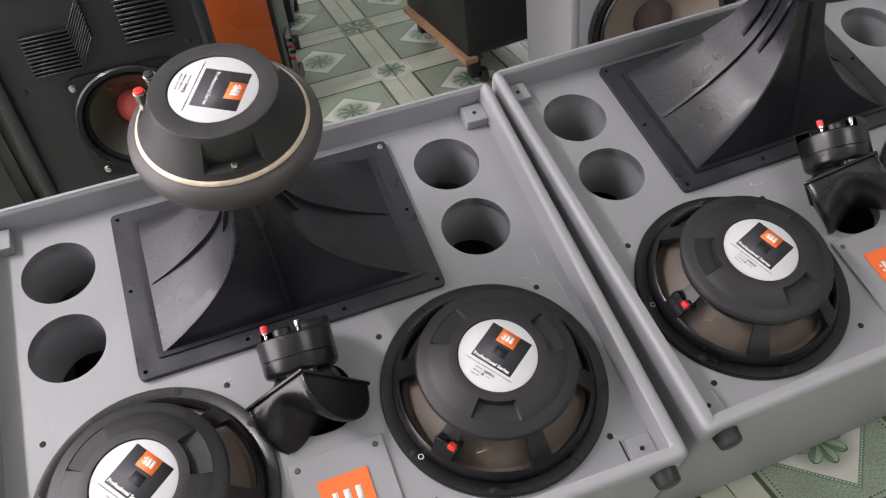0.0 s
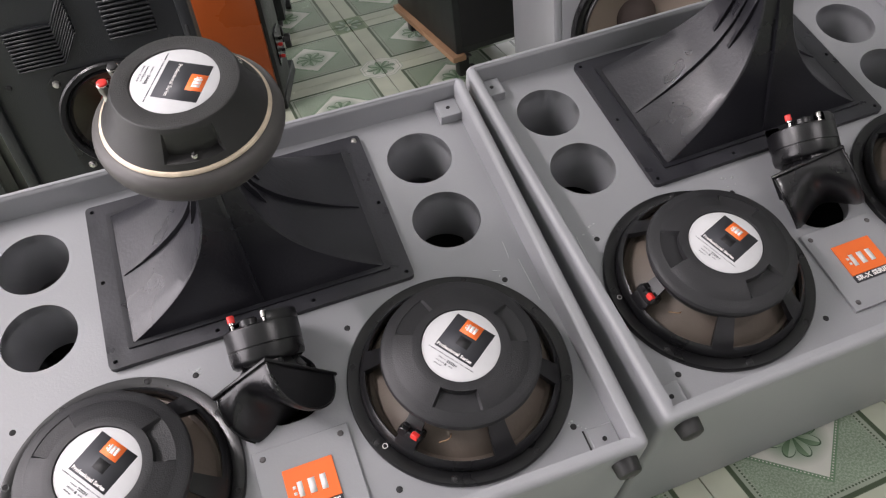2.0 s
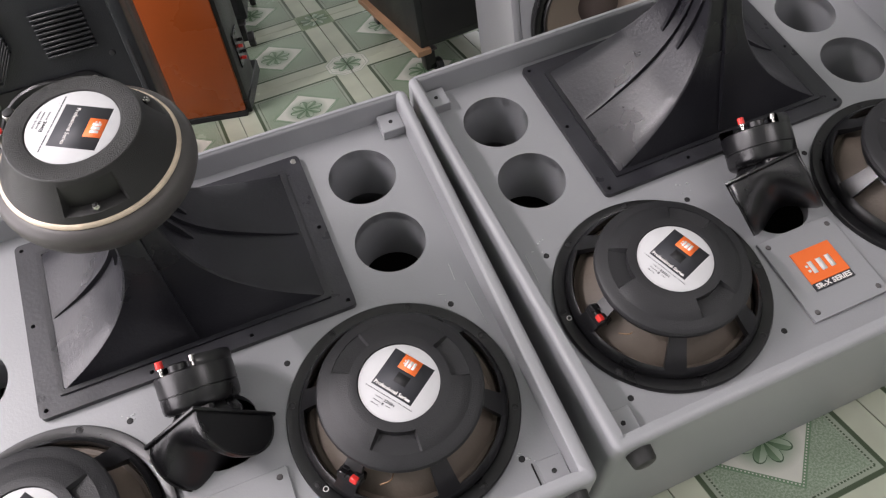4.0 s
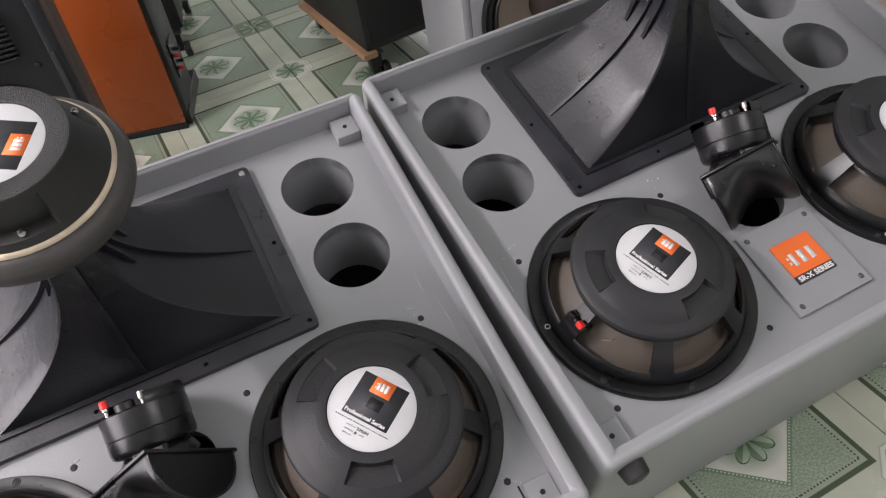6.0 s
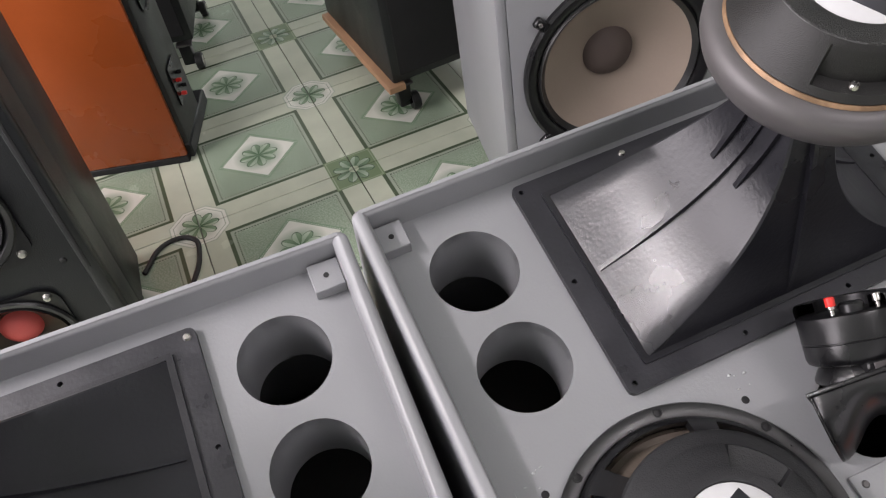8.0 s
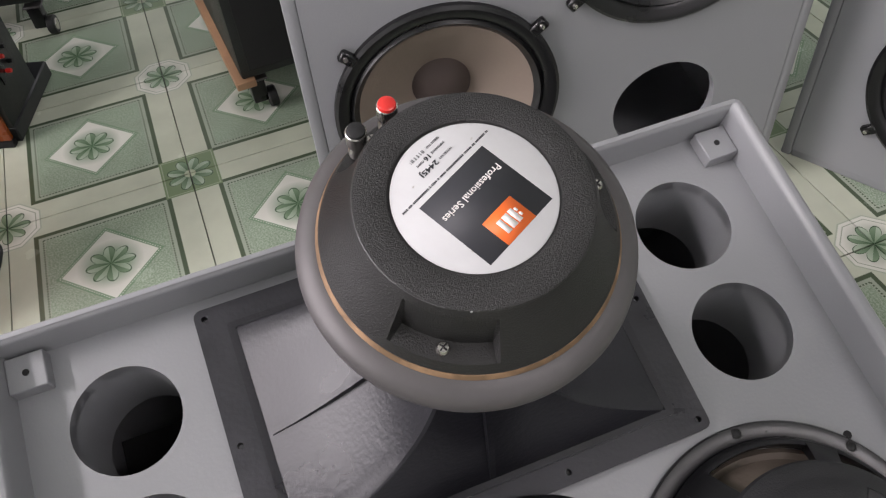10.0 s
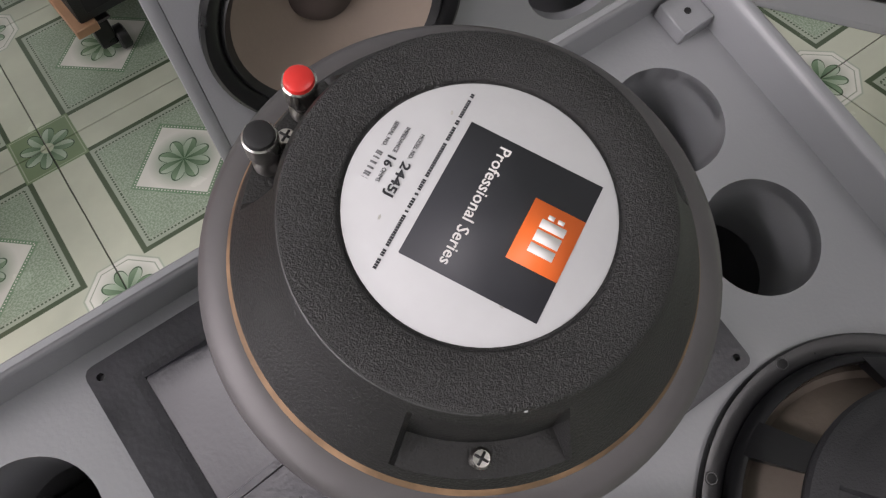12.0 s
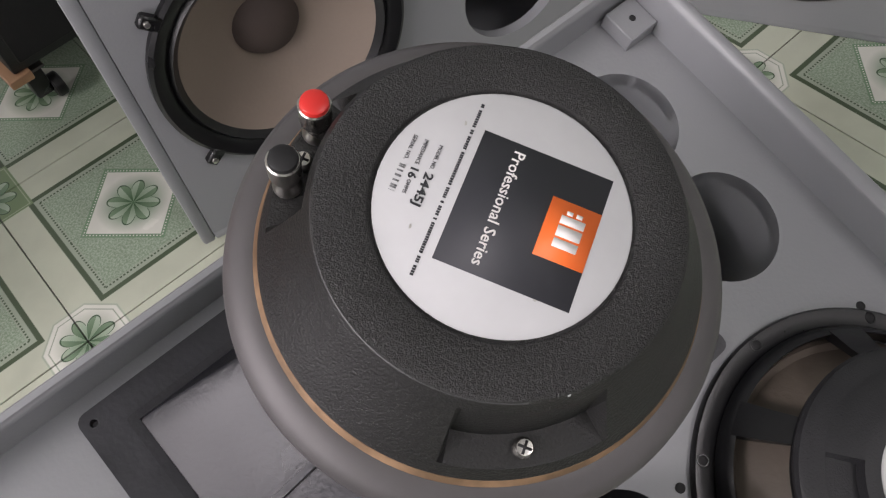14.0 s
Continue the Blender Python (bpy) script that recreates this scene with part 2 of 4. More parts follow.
# ---------------------------------------------------------------- mesh tools
def part(name, bm, material, parent=None, label="", smooth=40.0, at=None):
    """Links a bmesh as one mesh object under a thing or part."""
    me = bpy.data.meshes.new(name)
    bmesh.ops.recalc_face_normals(bm, faces=bm.faces)
    bm.to_mesh(me)
    bm.free()
    for p in me.polygons:
        p.use_smooth = True
    if smooth:
        me.set_sharp_from_angle(angle=radians(smooth))
    for m in (material if isinstance(material, (list, tuple)) else [material]):
        me.materials.append(m)
    ob = new(name, me)
    if parent:
        ob.parent = parent
    if at is not None:
        ob.matrix_basis = at
    if label:
        ob["label"] = label
    return ob


def thing(name, m, label, category, group="", kind=""):
    ob = new(name)
    ob.empty_display_size = 0.05
    ob.matrix_basis = m
    return tagged(ob, label, category, group, kind)


def box(bm, x0, y0, z0, x1, y1, z1, bevel=0.0, seg=2, m=None):
    r = bmesh.ops.create_cube(bm, size=1)
    vs = r["verts"]
    mm = Matrix.Translation(((x0 + x1) / 2, (y0 + y1) / 2, (z0 + z1) / 2)) @ Matrix.Diagonal((x1 - x0, y1 - y0, z1 - z0, 1))
    bmesh.ops.transform(bm, matrix=mm, verts=vs)
    if bevel:
        es = list({e for v in vs for e in v.link_edges})
        rr = bmesh.ops.bevel(bm, geom=es, offset=bevel, segments=seg, affect="EDGES", profile=0.5)
        vs = list({v for f in rr["faces"] for v in f.verts} | {v for v in vs if v.is_valid})
    if m is not None:
        bmesh.ops.transform(bm, matrix=m, verts=vs)
    return bm


def B():
    return bmesh.new()


def lathe(bm, prof, n=64, a0=0.0, a1=360.0, m=None, warp=None):
    """Turns a profile of (radius, height) round z. warp(r, angle, z) may move z."""
    full = abs(a1 - a0) >= 359.9
    cols = n if full else n + 1
    grid = []
    for i in range(cols):
        a = radians(a0 + (a1 - a0) * i / n)
        col = []
        for r, z in prof:
            if warp:
                z = warp(r, math.degrees(a), z)
            p = Vector((r * math.cos(a), r * math.sin(a), z))
            col.append(bm.verts.new(m @ p if m is not None else p))
        grid.append(col)
    for i in range(n):
        c, d = grid[i], grid[(i + 1) % cols]
        for k in range(len(prof) - 1):
            if prof[k][0] < 1e-6:
                f = (c[k], c[k + 1], d[k + 1])
            elif prof[k + 1][0] < 1e-6:
                f = (c[k], c[k + 1], d[k])
            else:
                f = (c[k], c[k + 1], d[k + 1], d[k])
            bm.faces.new(f)
    bmesh.ops.remove_doubles(bm, verts=bm.verts, dist=1e-6)
    return bm


def rod(bm, p, q, r, n=10, r2=None):
    p, q = Vector(p), Vector(q)
    d = q - p
    m = Matrix.Translation(p) @ d.to_track_quat("Z", "Y").to_matrix().to_4x4()
    r2 = r if r2 is None else r2
    return lathe(bm, [(0, 0), (r, 0), (r2, d.length), (0, d.length)], n, m=m)


def tube(name, pts, r, material, parent=None, label=""):
    c = bpy.data.curves.new(name, "CURVE")
    c.dimensions, c.bevel_depth, c.bevel_resolution, c.resolution_u = "3D", r, 3, 8
    s = c.splines.new("BEZIER")
    s.bezier_points.add(len(pts) - 1)
    for bp, p in zip(s.bezier_points, pts):
        bp.co, bp.handle_left_type, bp.handle_right_type = p, "AUTO", "AUTO"
    tmp = bpy.data.objects.new("tmp", c)
    scene.collection.objects.link(tmp)
    me = bpy.data.meshes.new_from_object(tmp.evaluated_get(bpy.context.evaluated_depsgraph_get()))
    bpy.data.objects.remove(tmp)
    me.name = name
    me.materials.clear()
    me.materials.append(material)
    ob = new(name, me)
    if parent:
        ob.parent = parent
    if label:
        ob["label"] = label
    return ob


def text(name, body, size, material, parent, m, bold=0.0, run=0.0):
    """Lettering in the built-in font; run: the length it is set to."""
    c = bpy.data.curves.new(name, "FONT")
    c.body, c.size, c.align_x, c.align_y, c.extrude, c.offset = body, size, "CENTER", "CENTER", 0.00008, bold
    c.resolution_u = 2
    tmp = bpy.data.objects.new("tmp", c)
    scene.collection.objects.link(tmp)
    me = bpy.data.meshes.new_from_object(tmp.evaluated_get(bpy.context.evaluated_depsgraph_get()))
    bpy.data.objects.remove(tmp)
    me.name = name
    me.materials.clear()
    me.materials.append(material)
    ob = new(name, me)
    ob.parent = parent
    xs = [v.co.x for v in me.vertices]
    ob.matrix_basis = m @ Matrix.Diagonal((run / (max(xs) - min(xs)) if run else 1.0, 1, 1, 1))
    return ob


def slab_with_holes(bm, outline, holes, z0, z1, m=None):
    """A plate between two heights with real holes through it."""
    loops = [outline] + holes
    edges, rings = [], []
    for lp in loops:
        vs = [bm.verts.new((p[0], p[1], z1)) for p in lp]
        rings.append(vs)
        edges += [bm.edges.new((vs[i], vs[(i + 1) % len(vs)])) for i in range(len(vs))]
    got = bmesh.ops.triangle_fill(bm, use_beauty=True, use_dissolve=False, edges=edges)
    faces = [g for g in got["geom"] if isinstance(g, bmesh.types.BMFace)]
    ext = bmesh.ops.extrude_face_region(bm, geom=faces)
    low = [g for g in ext["geom"] if isinstance(g, bmesh.types.BMVert)]
    bmesh.ops.translate(bm, vec=(0, 0, z0 - z1), verts=low)
    if m is not None:
        bmesh.ops.transform(bm, matrix=m, verts=bm.verts)
    return bm


def circle(cx, cy, r, n=40):
    return [(cx + r * math.cos(2 * math.pi * i / n), cy + r * math.sin(2 * math.pi * i / n)) for i in range(n)]


def rounded(x0, y0, x1, y1, r, n=5):
    out = []
    for cx, cy, a in ((x1 - r, y1 - r, 0), (x0 + r, y1 - r, 90), (x0 + r, y0 + r, 180), (x1 - r, y0 + r, 270)):
        out += [(cx + r * math.cos(radians(a + 90 * i / n)), cy + r * math.sin(radians(a + 90 * i / n))) for i in range(n + 1)]
    return out


# ---------------------------------------------------------------- room
# the walls, their openings and the ceiling are unseen, assumed to enclose the room
X0, X1, Y0, Y1 = -3.6, 4.4, -3.4, 5.2
TP, TROT, TORG = 0.405, 3.0, (0.398, 1.852)
bm = B()
box(bm, X0, Y0, -0.15, X1, Y1, -0.006)
floor = part("floor", bm, GROUT)
tagged(floor, "green and white patterned glazed floor tiles, slightly dusty", "floor", kind="structure")
tagged(part("wall_east", box(B(), X1, Y0, -0.15, X1 + 0.15, Y1, CEIL), WALL), "plain pale painted masonry wall", "wall", kind="structure")
bm = slab_with_holes(B(), [(X0, -0.15), (X1, -0.15), (X1, CEIL), (X0, CEIL)], [[(1.4, 0.7), (3.8, 0.7), (3.8, 2.7), (1.4, 2.7)]], 0, 0.15)
bmesh.ops.transform(bm, matrix=pose(0, Y1 + 0.15, 0, 90), verts=bm.verts)
tagged(part("wall_north", bm, WALL), "unseen pale painted wall with an added opening for fill light", "wall", kind="structure")
bm = slab_with_holes(B(), [(Y0, -0.15), (Y1, -0.15), (Y1, CEIL), (Y0, CEIL)], [[(-0.9, 0.6), (2.9, 0.6), (2.9, 2.9), (-0.9, 2.9)]], 0, 0.15)
bmesh.ops.transform(bm, matrix=pose(X0, 0, 0) @ pose(0, 0, 0, 0, 0, 90) @ pose(0, 0, 0, 90), verts=bm.verts)
bmesh.ops.translate(bm, vec=(-0.15, 0, 0), verts=bm.verts)
tagged(part("wall_west", bm, WALL), "pale painted wall with a wide window opening", "wall", kind="structure")
bm = B()
slab_with_holes(bm, [(X0, -0.15), (X1, -0.15), (X1, CEIL), (X0, CEIL)], [[(-0.4, 0.0), (2.8, 0.0), (2.8, 2.6), (-0.4, 2.6)]], 0, 0.15)
bmesh.ops.transform(bm, matrix=pose(0, Y0, 0, 90), verts=bm.verts)
tagged(part("wall_south", bm, WALL), "pale painted wall with a wide open shop front", "wall", kind="structure")
tagged(part("ceiling", box(B(), X0, Y0, CEIL, X1, Y1, CEIL + 0.12), CEILM), "flat white ceiling", "ceiling", kind="structure")


def tube_lamp():
    t = thing("tube_lamp", pose(0, 0, CEIL), "assumed white batten lamp with a lit tube on the ceiling, out of view", "ceiling lamp", "ceiling lamps")
    part("batten", box(B(), -0.62, -0.03, -0.05, 0.62, 0.03, 0.0, 0.006), CEILM, t)
    part("tube", rod(B(), (-0.6, 0, -0.085), (0.6, 0, -0.085), 0.014, 12), TUBE, t)
    for s in (-1, 1):
        part("end_cap", box(B(), s * 0.61 - 0.015, -0.02, -0.105, s * 0.61 + 0.015, 0.02, -0.045, 0.004), CEILM, t)
    return t


lamp = tube_lamp()
for tx, ty, turn, watts in TUBES[1:]:
    copy_thing(lamp, pose(tx, ty, CEIL, 0, 0, turn))
lamp.matrix_basis = pose(TUBES[0][0], TUBES[0][1], CEIL, 0, 0, TUBES[0][2])


# ---------------------------------------------------------------- the open loudspeaker cabinets
W2, LEN, RIM, WT, WB = 0.42, 0.682, 0.050, 0.019, 0.012
PORTS = [(s * 0.307, v) for s in (-1, 1) for v in (0.444, 0.575)]


def at(x, y, z=0.0, rz=0.0):
    """A pose on the plane of the baffles."""
    return RAMP @ pose(x, y, 0.45 + z, 0, 0, rz)


def cabinet(m, second=False):
    c = thing("speaker_cabinet", m, "open grey painted plywood loudspeaker cabinet lying on its back", "speaker cabinet", "open cabinets")
    # baffle with its openings
    holes = [circle(u, v, 0.0535, 44) for u, v in PORTS]
    holes += [circle(s * 0.23, 0.19, 0.139, 48) for s in (-1, 1)]
    holes += [rounded(-0.044, 0.200, 0.052, 0.300, 0.040, 6), rounded(-0.19, 0.385, 0.19, 0.615, 0.02, 3)]
    bm = slab_with_holes(B(), [(-W2 + WT, WT), (W2 - WT, WT), (W2 - WT, LEN - WB), (-W2 + WT, LEN - WB)], holes, -0.019, 0.0)
    part("baffle", bm, GREY, c, smooth=30)
    # rim walls; the lower edge follows the floor
    low = (RAMP @ Vector((0, 0.45, 0.45))).z
    sn, cs = math.sin(radians(17.78)), math.cos(radians(17.78))

    def depth(v):
        return -(low + v * sn) / cs + 0.012

    bm = slab_with_holes(B(), rounded(-W2, 0, W2, LEN, 0.012, 5), [[(-W2 + WT, WT), (W2 - WT, WT), (W2 - WT, LEN - WB), (-W2 + WT, LEN - WB)]], -0.3, RIM)
    for v in bm.verts:
        if v.co.z < 0:
            v.co.z = depth(v.co.y)
    es = [e for e in bm.edges if all(v.co.z > 0 for v in e.verts) and len(e.link_faces) == 2 and any(abs(f.normal.z) < 0.5 for f in e.link_faces) and any(abs(f.normal.z) > 0.5 for f in e.link_faces)]
    outer = [e for e in es if max(abs(v.co.x) for v in e.verts) > W2 - 0.013 or min(v.co.y for v in e.verts) < 0.013 or max(v.co.y for v in e.verts) > LEN - 0.013]
    inner = [e for e in es if e not in outer]
    bmesh.ops.bevel(bm, geom=outer, offset=0.0085, segments=5, affect="EDGES", profile=0.5)
    inner = [e for e in inner if e.is_valid]
    bmesh.ops.bevel(bm, geom=inner, offset=0.003, segments=2, affect="EDGES", profile=0.5)
    part("shell", bm, GREY, c, smooth=40)
    # matt black: the shade deep inside the cabinet is put into the colour
    part("back_panel", box(B(), -W2 + 0.02, 0.03, -0.335, W2 - 0.02, LEN - 0.03, -0.32), MATT, c)
    # lined ducts behind the ports
    for u, v in PORTS:
        bm = lathe(B(), [(0.0535, -0.002), (0.0535, -0.120), (0.057, -0.120), (0.057, -0.021), (0.0552, -0.019)], 44, m=pose(u, v, 0))
        part("port_duct", bm, GREY, c, "grey tube behind a round port")
    # cleats in the corners
    for su in (-1, 1):
        for v0 in (WT + 0.003, LEN - WB - 0.0405):
            u0 = W2 - WT - 0.0372
            tall = 0.019 if v0 > 0.3 else 0.015 if second else 0.0025
            a, b = sorted((su * u0, su * (u0 + 0.037)))
            cl = part("cleat", box(B(), a, v0, 0, b, v0 + 0.037, tall, 0.0012, 1), GREY, c)
            part("screw_hole", lathe(B(), [(0, 0.0005), (0.0032, 0.0005), (0.0036, -0.001)], 12, m=pose((a + b) / 2, v0 + 0.018, tall + 0.0004)), MATT, cl)
    # threaded holes round the drivers
    for u, v in [(s * (0.23 + d * math.cos(radians(a))), 0.19 + d * math.sin(radians(a))) for s in (-1, 1) for d, a in ((0.171, 45), (0.172, 135), (0.171, -45), (0.173, -135))]:
        part("screw_hole", lathe(B(), [(0, 0.0008), (0.0036, 0.0008), (0.0044, 0.0004), (0.0044, -0.001)], 14, m=pose(u, v, 0)), MATT, c)
    # rubber feet on the end
    feet = [(-W2 + 0.036, 0.016), (W2 - 0.032, 0.016)] + ([(0.212, -0.148)] if second else [])
    for u, z in feet:
        bm = lathe(B(), [(0, 0.020), (0.010, 0.020), (0.015, 0.018), (0.0165, 0.015), (0.018, 0.0), (0, 0)], 24, m=pose(u, 0.0, z, 90))
        ft = part("rubber_foot", bm, RUBBER, c)
        part("foot_screw", lathe(B(), [(0, 0.0212), (0.005, 0.0212), (0.006, 0.0202)], 12, m=pose(u, 0, z, 90)), STEEL, ft)
    # flaked paint, and a dark joint beside a cleat
    rnd = random.Random(5 if second else 3)
    spots = [(0.34, 0.31), (-0.105, 0.32), (0.36, 0.07)] if not second else [(-0.355, 0.33), (0.33, 0.05), (-0.1, 0.335)]
    for su, sv in spots:
        for k in range(5):
            u, v, r = su + rnd.uniform(-0.013, 0.013), sv + rnd.uniform(-0.011, 0.011), rnd.uniform(0.0008, 0.0024)
            bm = B()
            vs = [bm.verts.new((u + r * rnd.uniform(0.5, 1.6) * math.cos(a), v + r * rnd.uniform(0.4, 1.0) * math.sin(a), 0.0006)) for a in (0.2, 1.3, 2.4, 3.5, 4.6, 5.6)]
            f = bm.faces.new(vs)
            e = bmesh.ops.extrude_face_region(bm, geom=[f])
            bmesh.ops.translate(bm, vec=(0, 0, -0.0012), verts=[g for g in e["geom"] if isinstance(g, bmesh.types.BMVert)])
            part("paint_flake", bm, CHIP, c, smooth=0)
    for u, v, ln, tn in ((0.385, 0.30, 0.075, 2), (0.372, 0.36, 0.03, -3), (0.345, 0.33, 0.012, 70)) if not second else ((-0.38, 0.30, 0.05, -3),):
        part("paint_scratch", box(B(), -0.0004, -ln / 2, -0.0005, 0.0004, ln / 2, 0.0005, m=pose(u, v, 0, 0, 0, tn)), CHIP, c, smooth=0)
    if not second:
        part("joint_gap", box(B(), W2 - WT - 0.0425, WT + 0.004, -0.001, W2 - WT - 0.0405, WT + 0.040, 0.0014), MATT, c, smooth=0)
    return c


CAB_A, CAB_B = at(-0.1653, 0.4418, 0, 0.1), at(0.7064, 0.4743, 0, 1.9)
cabinet(CAB_A)
cabinet(CAB_B, True)


# ---------------------------------------------------------------- labels
def round_label(parent, r, z, model, turn, detail):
    """A round printed label: dark square, orange mark, lines of print. It faces up."""
    q = r / 0.0495
    lab = part("label", lathe(B(), [(0, 0.0006), (r * 0.985, 0.0006), (r, 0.0)], 72), WHITE, parent, "round white printed label", at=pose(0, 0, z, 0, 0, turn))

    def put(name, x, y, w, h, material, up):
        return part(name, box(B(), (x - w / 2) * q, (y - h / 2) * q, 0.0005, (x + w / 2) * q, (y + h / 2) * q, up), material, lab, smooth=0)

    def line(x0, x1, y, tall, material, seed, gap=0.22):
        """a line of small print that cannot be read, as a row of short bars"""
        rnd = random.Random(seed)
        bm, x = B(), x0
        while x < x1:
            w = rnd.uniform(0.0008, 0.0012)
            if rnd.random() < gap * 0.6:
                x += w
            box(bm, x * q, (y - tall / 2) * q, 0.0005, min(x + w * 0.72, x1) * q, (y + tall / 2) * q, 0.0008)
            x += w
        return part("print_line", bm, material, lab, smooth=0)

    def word(body, x0, x1, y, tall, material, bold=0.0):
        """lettering set to run from x0 to x1"""
        return text("lettering", body, tall * q, material, lab, pose((x0 + x1) / 2 * q, y * q, 0.0008), bold, (x1 - x0) * q)

    put("dark_square", 0.0, 0.0085, 0.0566, 0.0532, INK, 0.0008)
    put("orange_mark", -0.0004, 0.0252, 0.0250, 0.0198, ORANGE, 0.0010)
    for x, w in ((-0.0052, 0.0034), (-0.0004, 0.0044), (0.0046, 0.0036)):
        put("mark_bar", x, 0.0256, w, 0.0096, TEXTW, 0.0012)
    for y in (0.0274, 0.0236):
        put("mark_bar", -0.0084, y, 0.0016, 0.0024, TEXTW, 0.0012)
    if detail:
        word("Professional Series", -0.0248, 0.0244, -0.0024, 0.0064, TEXTW, 0.00008)
    else:
        word("Professional Series", -0.0265, 0.0240, -0.0135, 0.0062, TEXTW, 0.00022)
        put("print_block", 0.001, 0.0045, 0.017, 0.0135, MATT, 0.0009)
    line(-0.0385 if detail else -0.033, 0.0375 if detail else 0.033, -0.0226, 0.0013, INK if detail else PRINT, 3)
    word("MODEL NO.", -0.0150, -0.0042, -0.0312 if detail else -0.0280, 0.0022, INK)
    word(model, -0.0024, 0.0119, -0.0312 if detail else -0.0282, 0.0047, INK, 0.00012)
    word("IMPEDANCE", -0.0150, -0.0040, -0.0371 if detail else -0.0330, 0.0022, INK)
    word("16" if detail else "8", -0.0026, 0.0018 if detail else 0.0, -0.0370 if detail else -0.0332, 0.0044, INK, 0.00012)
    word("OHMS", 0.0030, 0.0089, -0.0371 if detail else -0.0330, 0.0022, INK)
    word("SERIAL NO.", -0.0152, -0.0042, -0.0417 if detail else -0.0376, 0.0022, INK)
    if detail:
        line(-0.0020, 0.0095, -0.0417, 0.0024, PRINT, 8, 0.9)
        rnd = random.Random(4)
        for x, y in ((0.027, 0.026), (0.0285, 0.022), (-0.028, -0.026), (0.020, -0.030)):
            bm = B()
            bm.faces.new([bm.verts.new((x * q + 0.0009 * rnd.uniform(0.5, 1.5) * math.cos(a), y * q + 0.0006 * rnd.uniform(0.5, 1.5) * math.sin(a), 0.0007)) for a in (0, 1, 2, 3, 4, 5)])
            part("stain", bm, STAIN, lab, smooth=0)
    return lab


# ---------------------------------------------------------------- woofers, lying magnet up
def pocketed(prof, pockets, r0, r1, half, floor_z):
    """A warp that sinks flat-bottomed pockets into a turned cover."""
    def warp(r, a, z):
        for p in pockets:
            d = abs((a - p + 180) % 360 - 180)
            if d <= half and r0 - 1e-6 <= r <= r1 + 1e-6:
                return min(z, floor_z)
        return z
    return warp


def woofer(m):
    w = thing("woofer", m, "round black woofer lying magnet up with a white label", "woofer", "woofers")
    part("flange", lathe(B(), [(0.1365, 0.0), (0.155, 0.0), (0.1552, 0.006), (0.1535, 0.0085), (0.1395, 0.0085), (0.1365, 0.0065), (0.1365, 0.0)], 96), GASKET, w)
    for k in range(8):
        a = radians(22.5 + 45 * k)
        part("bolt_hole", lathe(B(), [(0, 0.0089), (0.0034, 0.0089), (0.0042, 0.0084)], 10, m=pose(0.1475 * math.cos(a), 0.1475 * math.sin(a), 0)), MATT, w)
        # raised ring, added to imitate the crescent of sheen round each hole
        part("hole_lip", lathe(B(), [(0.0038, 0.0084), (0.0042, 0.0091), (0.0050, 0.0091), (0.0056, 0.0084)], 14, m=pose(0.1475 * math.cos(a), 0.1475 * math.sin(a), 0)), GASKET, w)
    # stepped basket with six windows: lower ring, spokes, upper ring
    part("lower_ring", lathe(B(), [(0.1365, 0.004), (0.1375, 0.012), (0.133, 0.021), (0.1290, 0.024), (0.1275, 0.020), (0.129, 0.010), (0.129, 0.004)], 80), GASKET, w)
    part("upper_ring", lathe(B(), [(0.094, 0.058), (0.098, 0.052), (0.092, 0.062), (0.080, 0.066), (0.080, 0.060), (0.090, 0.056), (0.094, 0.058)], 72), GASKET, w)
    for k in range(6):
        bm = B()
        lathe(bm, [(0.1345, 0.016), (0.132, 0.0225), (0.114, 0.040), (0.096, 0.060), (0.090, 0.060), (0.106, 0.038), (0.126, 0.014), (0.1345, 0.016)], 4, 60 * k + 30, 60 * k + 43)
        bmesh.ops.holes_fill(bm, edges=[e for e in bm.edges if e.is_boundary], sides=12)
        part("spoke", bm, GASKET, w)
    part("cone", lathe(B(), [(0.129, 0.001), (0.124, 0.006), (0.118, 0.004), (0.108, 0.012), (0.085, 0.032), (0.055, 0.058)], 72), CONE, w, "tan paper cone")
    # magnet with its cover
    part("magnet", lathe(B(), [(0.060, 0.056), (0.099, 0.058), (0.1025, 0.061), (0.1025, 0.064), (0.100, 0.067)], 80), GASKET, w)
    prof = [(0.100, 0.065), (0.1045, 0.067), (0.1058, 0.072), (0.1040, 0.0765), (0.1015, 0.0785), (0.0975, 0.0800), (0.0905, 0.0828), (0.0881, 0.0838), (0.0880, 0.0839), (0.0760, 0.0888), (0.0641, 0.0928), (0.0635, 0.0930), (0.0555, 0.0940), (0.0522, 0.0940), (0.0515, 0.0918), (0.0, 0.0918)]
    part("magnet_cover", lathe(B(), prof, 180, warp=pocketed(prof, (7, 127, 247), 0.0637, 0.0880, 20, 0.0828)), MAGNET, w, smooth=28)
    round_label(w, 0.0508, 0.0920, "2202H", -54, False)
    # terminals
    tm = part("terminal_block", box(B(), -0.016, -0.011, 0.0, 0.016, 0.011, 0.014, 0.002, 1), BLACK, w, at=pose(0.117 * math.cos(radians(217)), 0.117 * math.sin(radians(217)), 0.030, 0, 0, 307) @ pose(0, 0, 0, -28))
    part("push_key", box(B(), 0.003, -0.0125, 0.008, 0.0135, -0.004, 0.0160, 0.0012, 1), RED, tm, "red spring terminal key")
    part("push_key", box(B(), -0.0135, -0.0125, 0.008, -0.003, -0.004, 0.0160, 0.0012, 1), BLACK, tm)
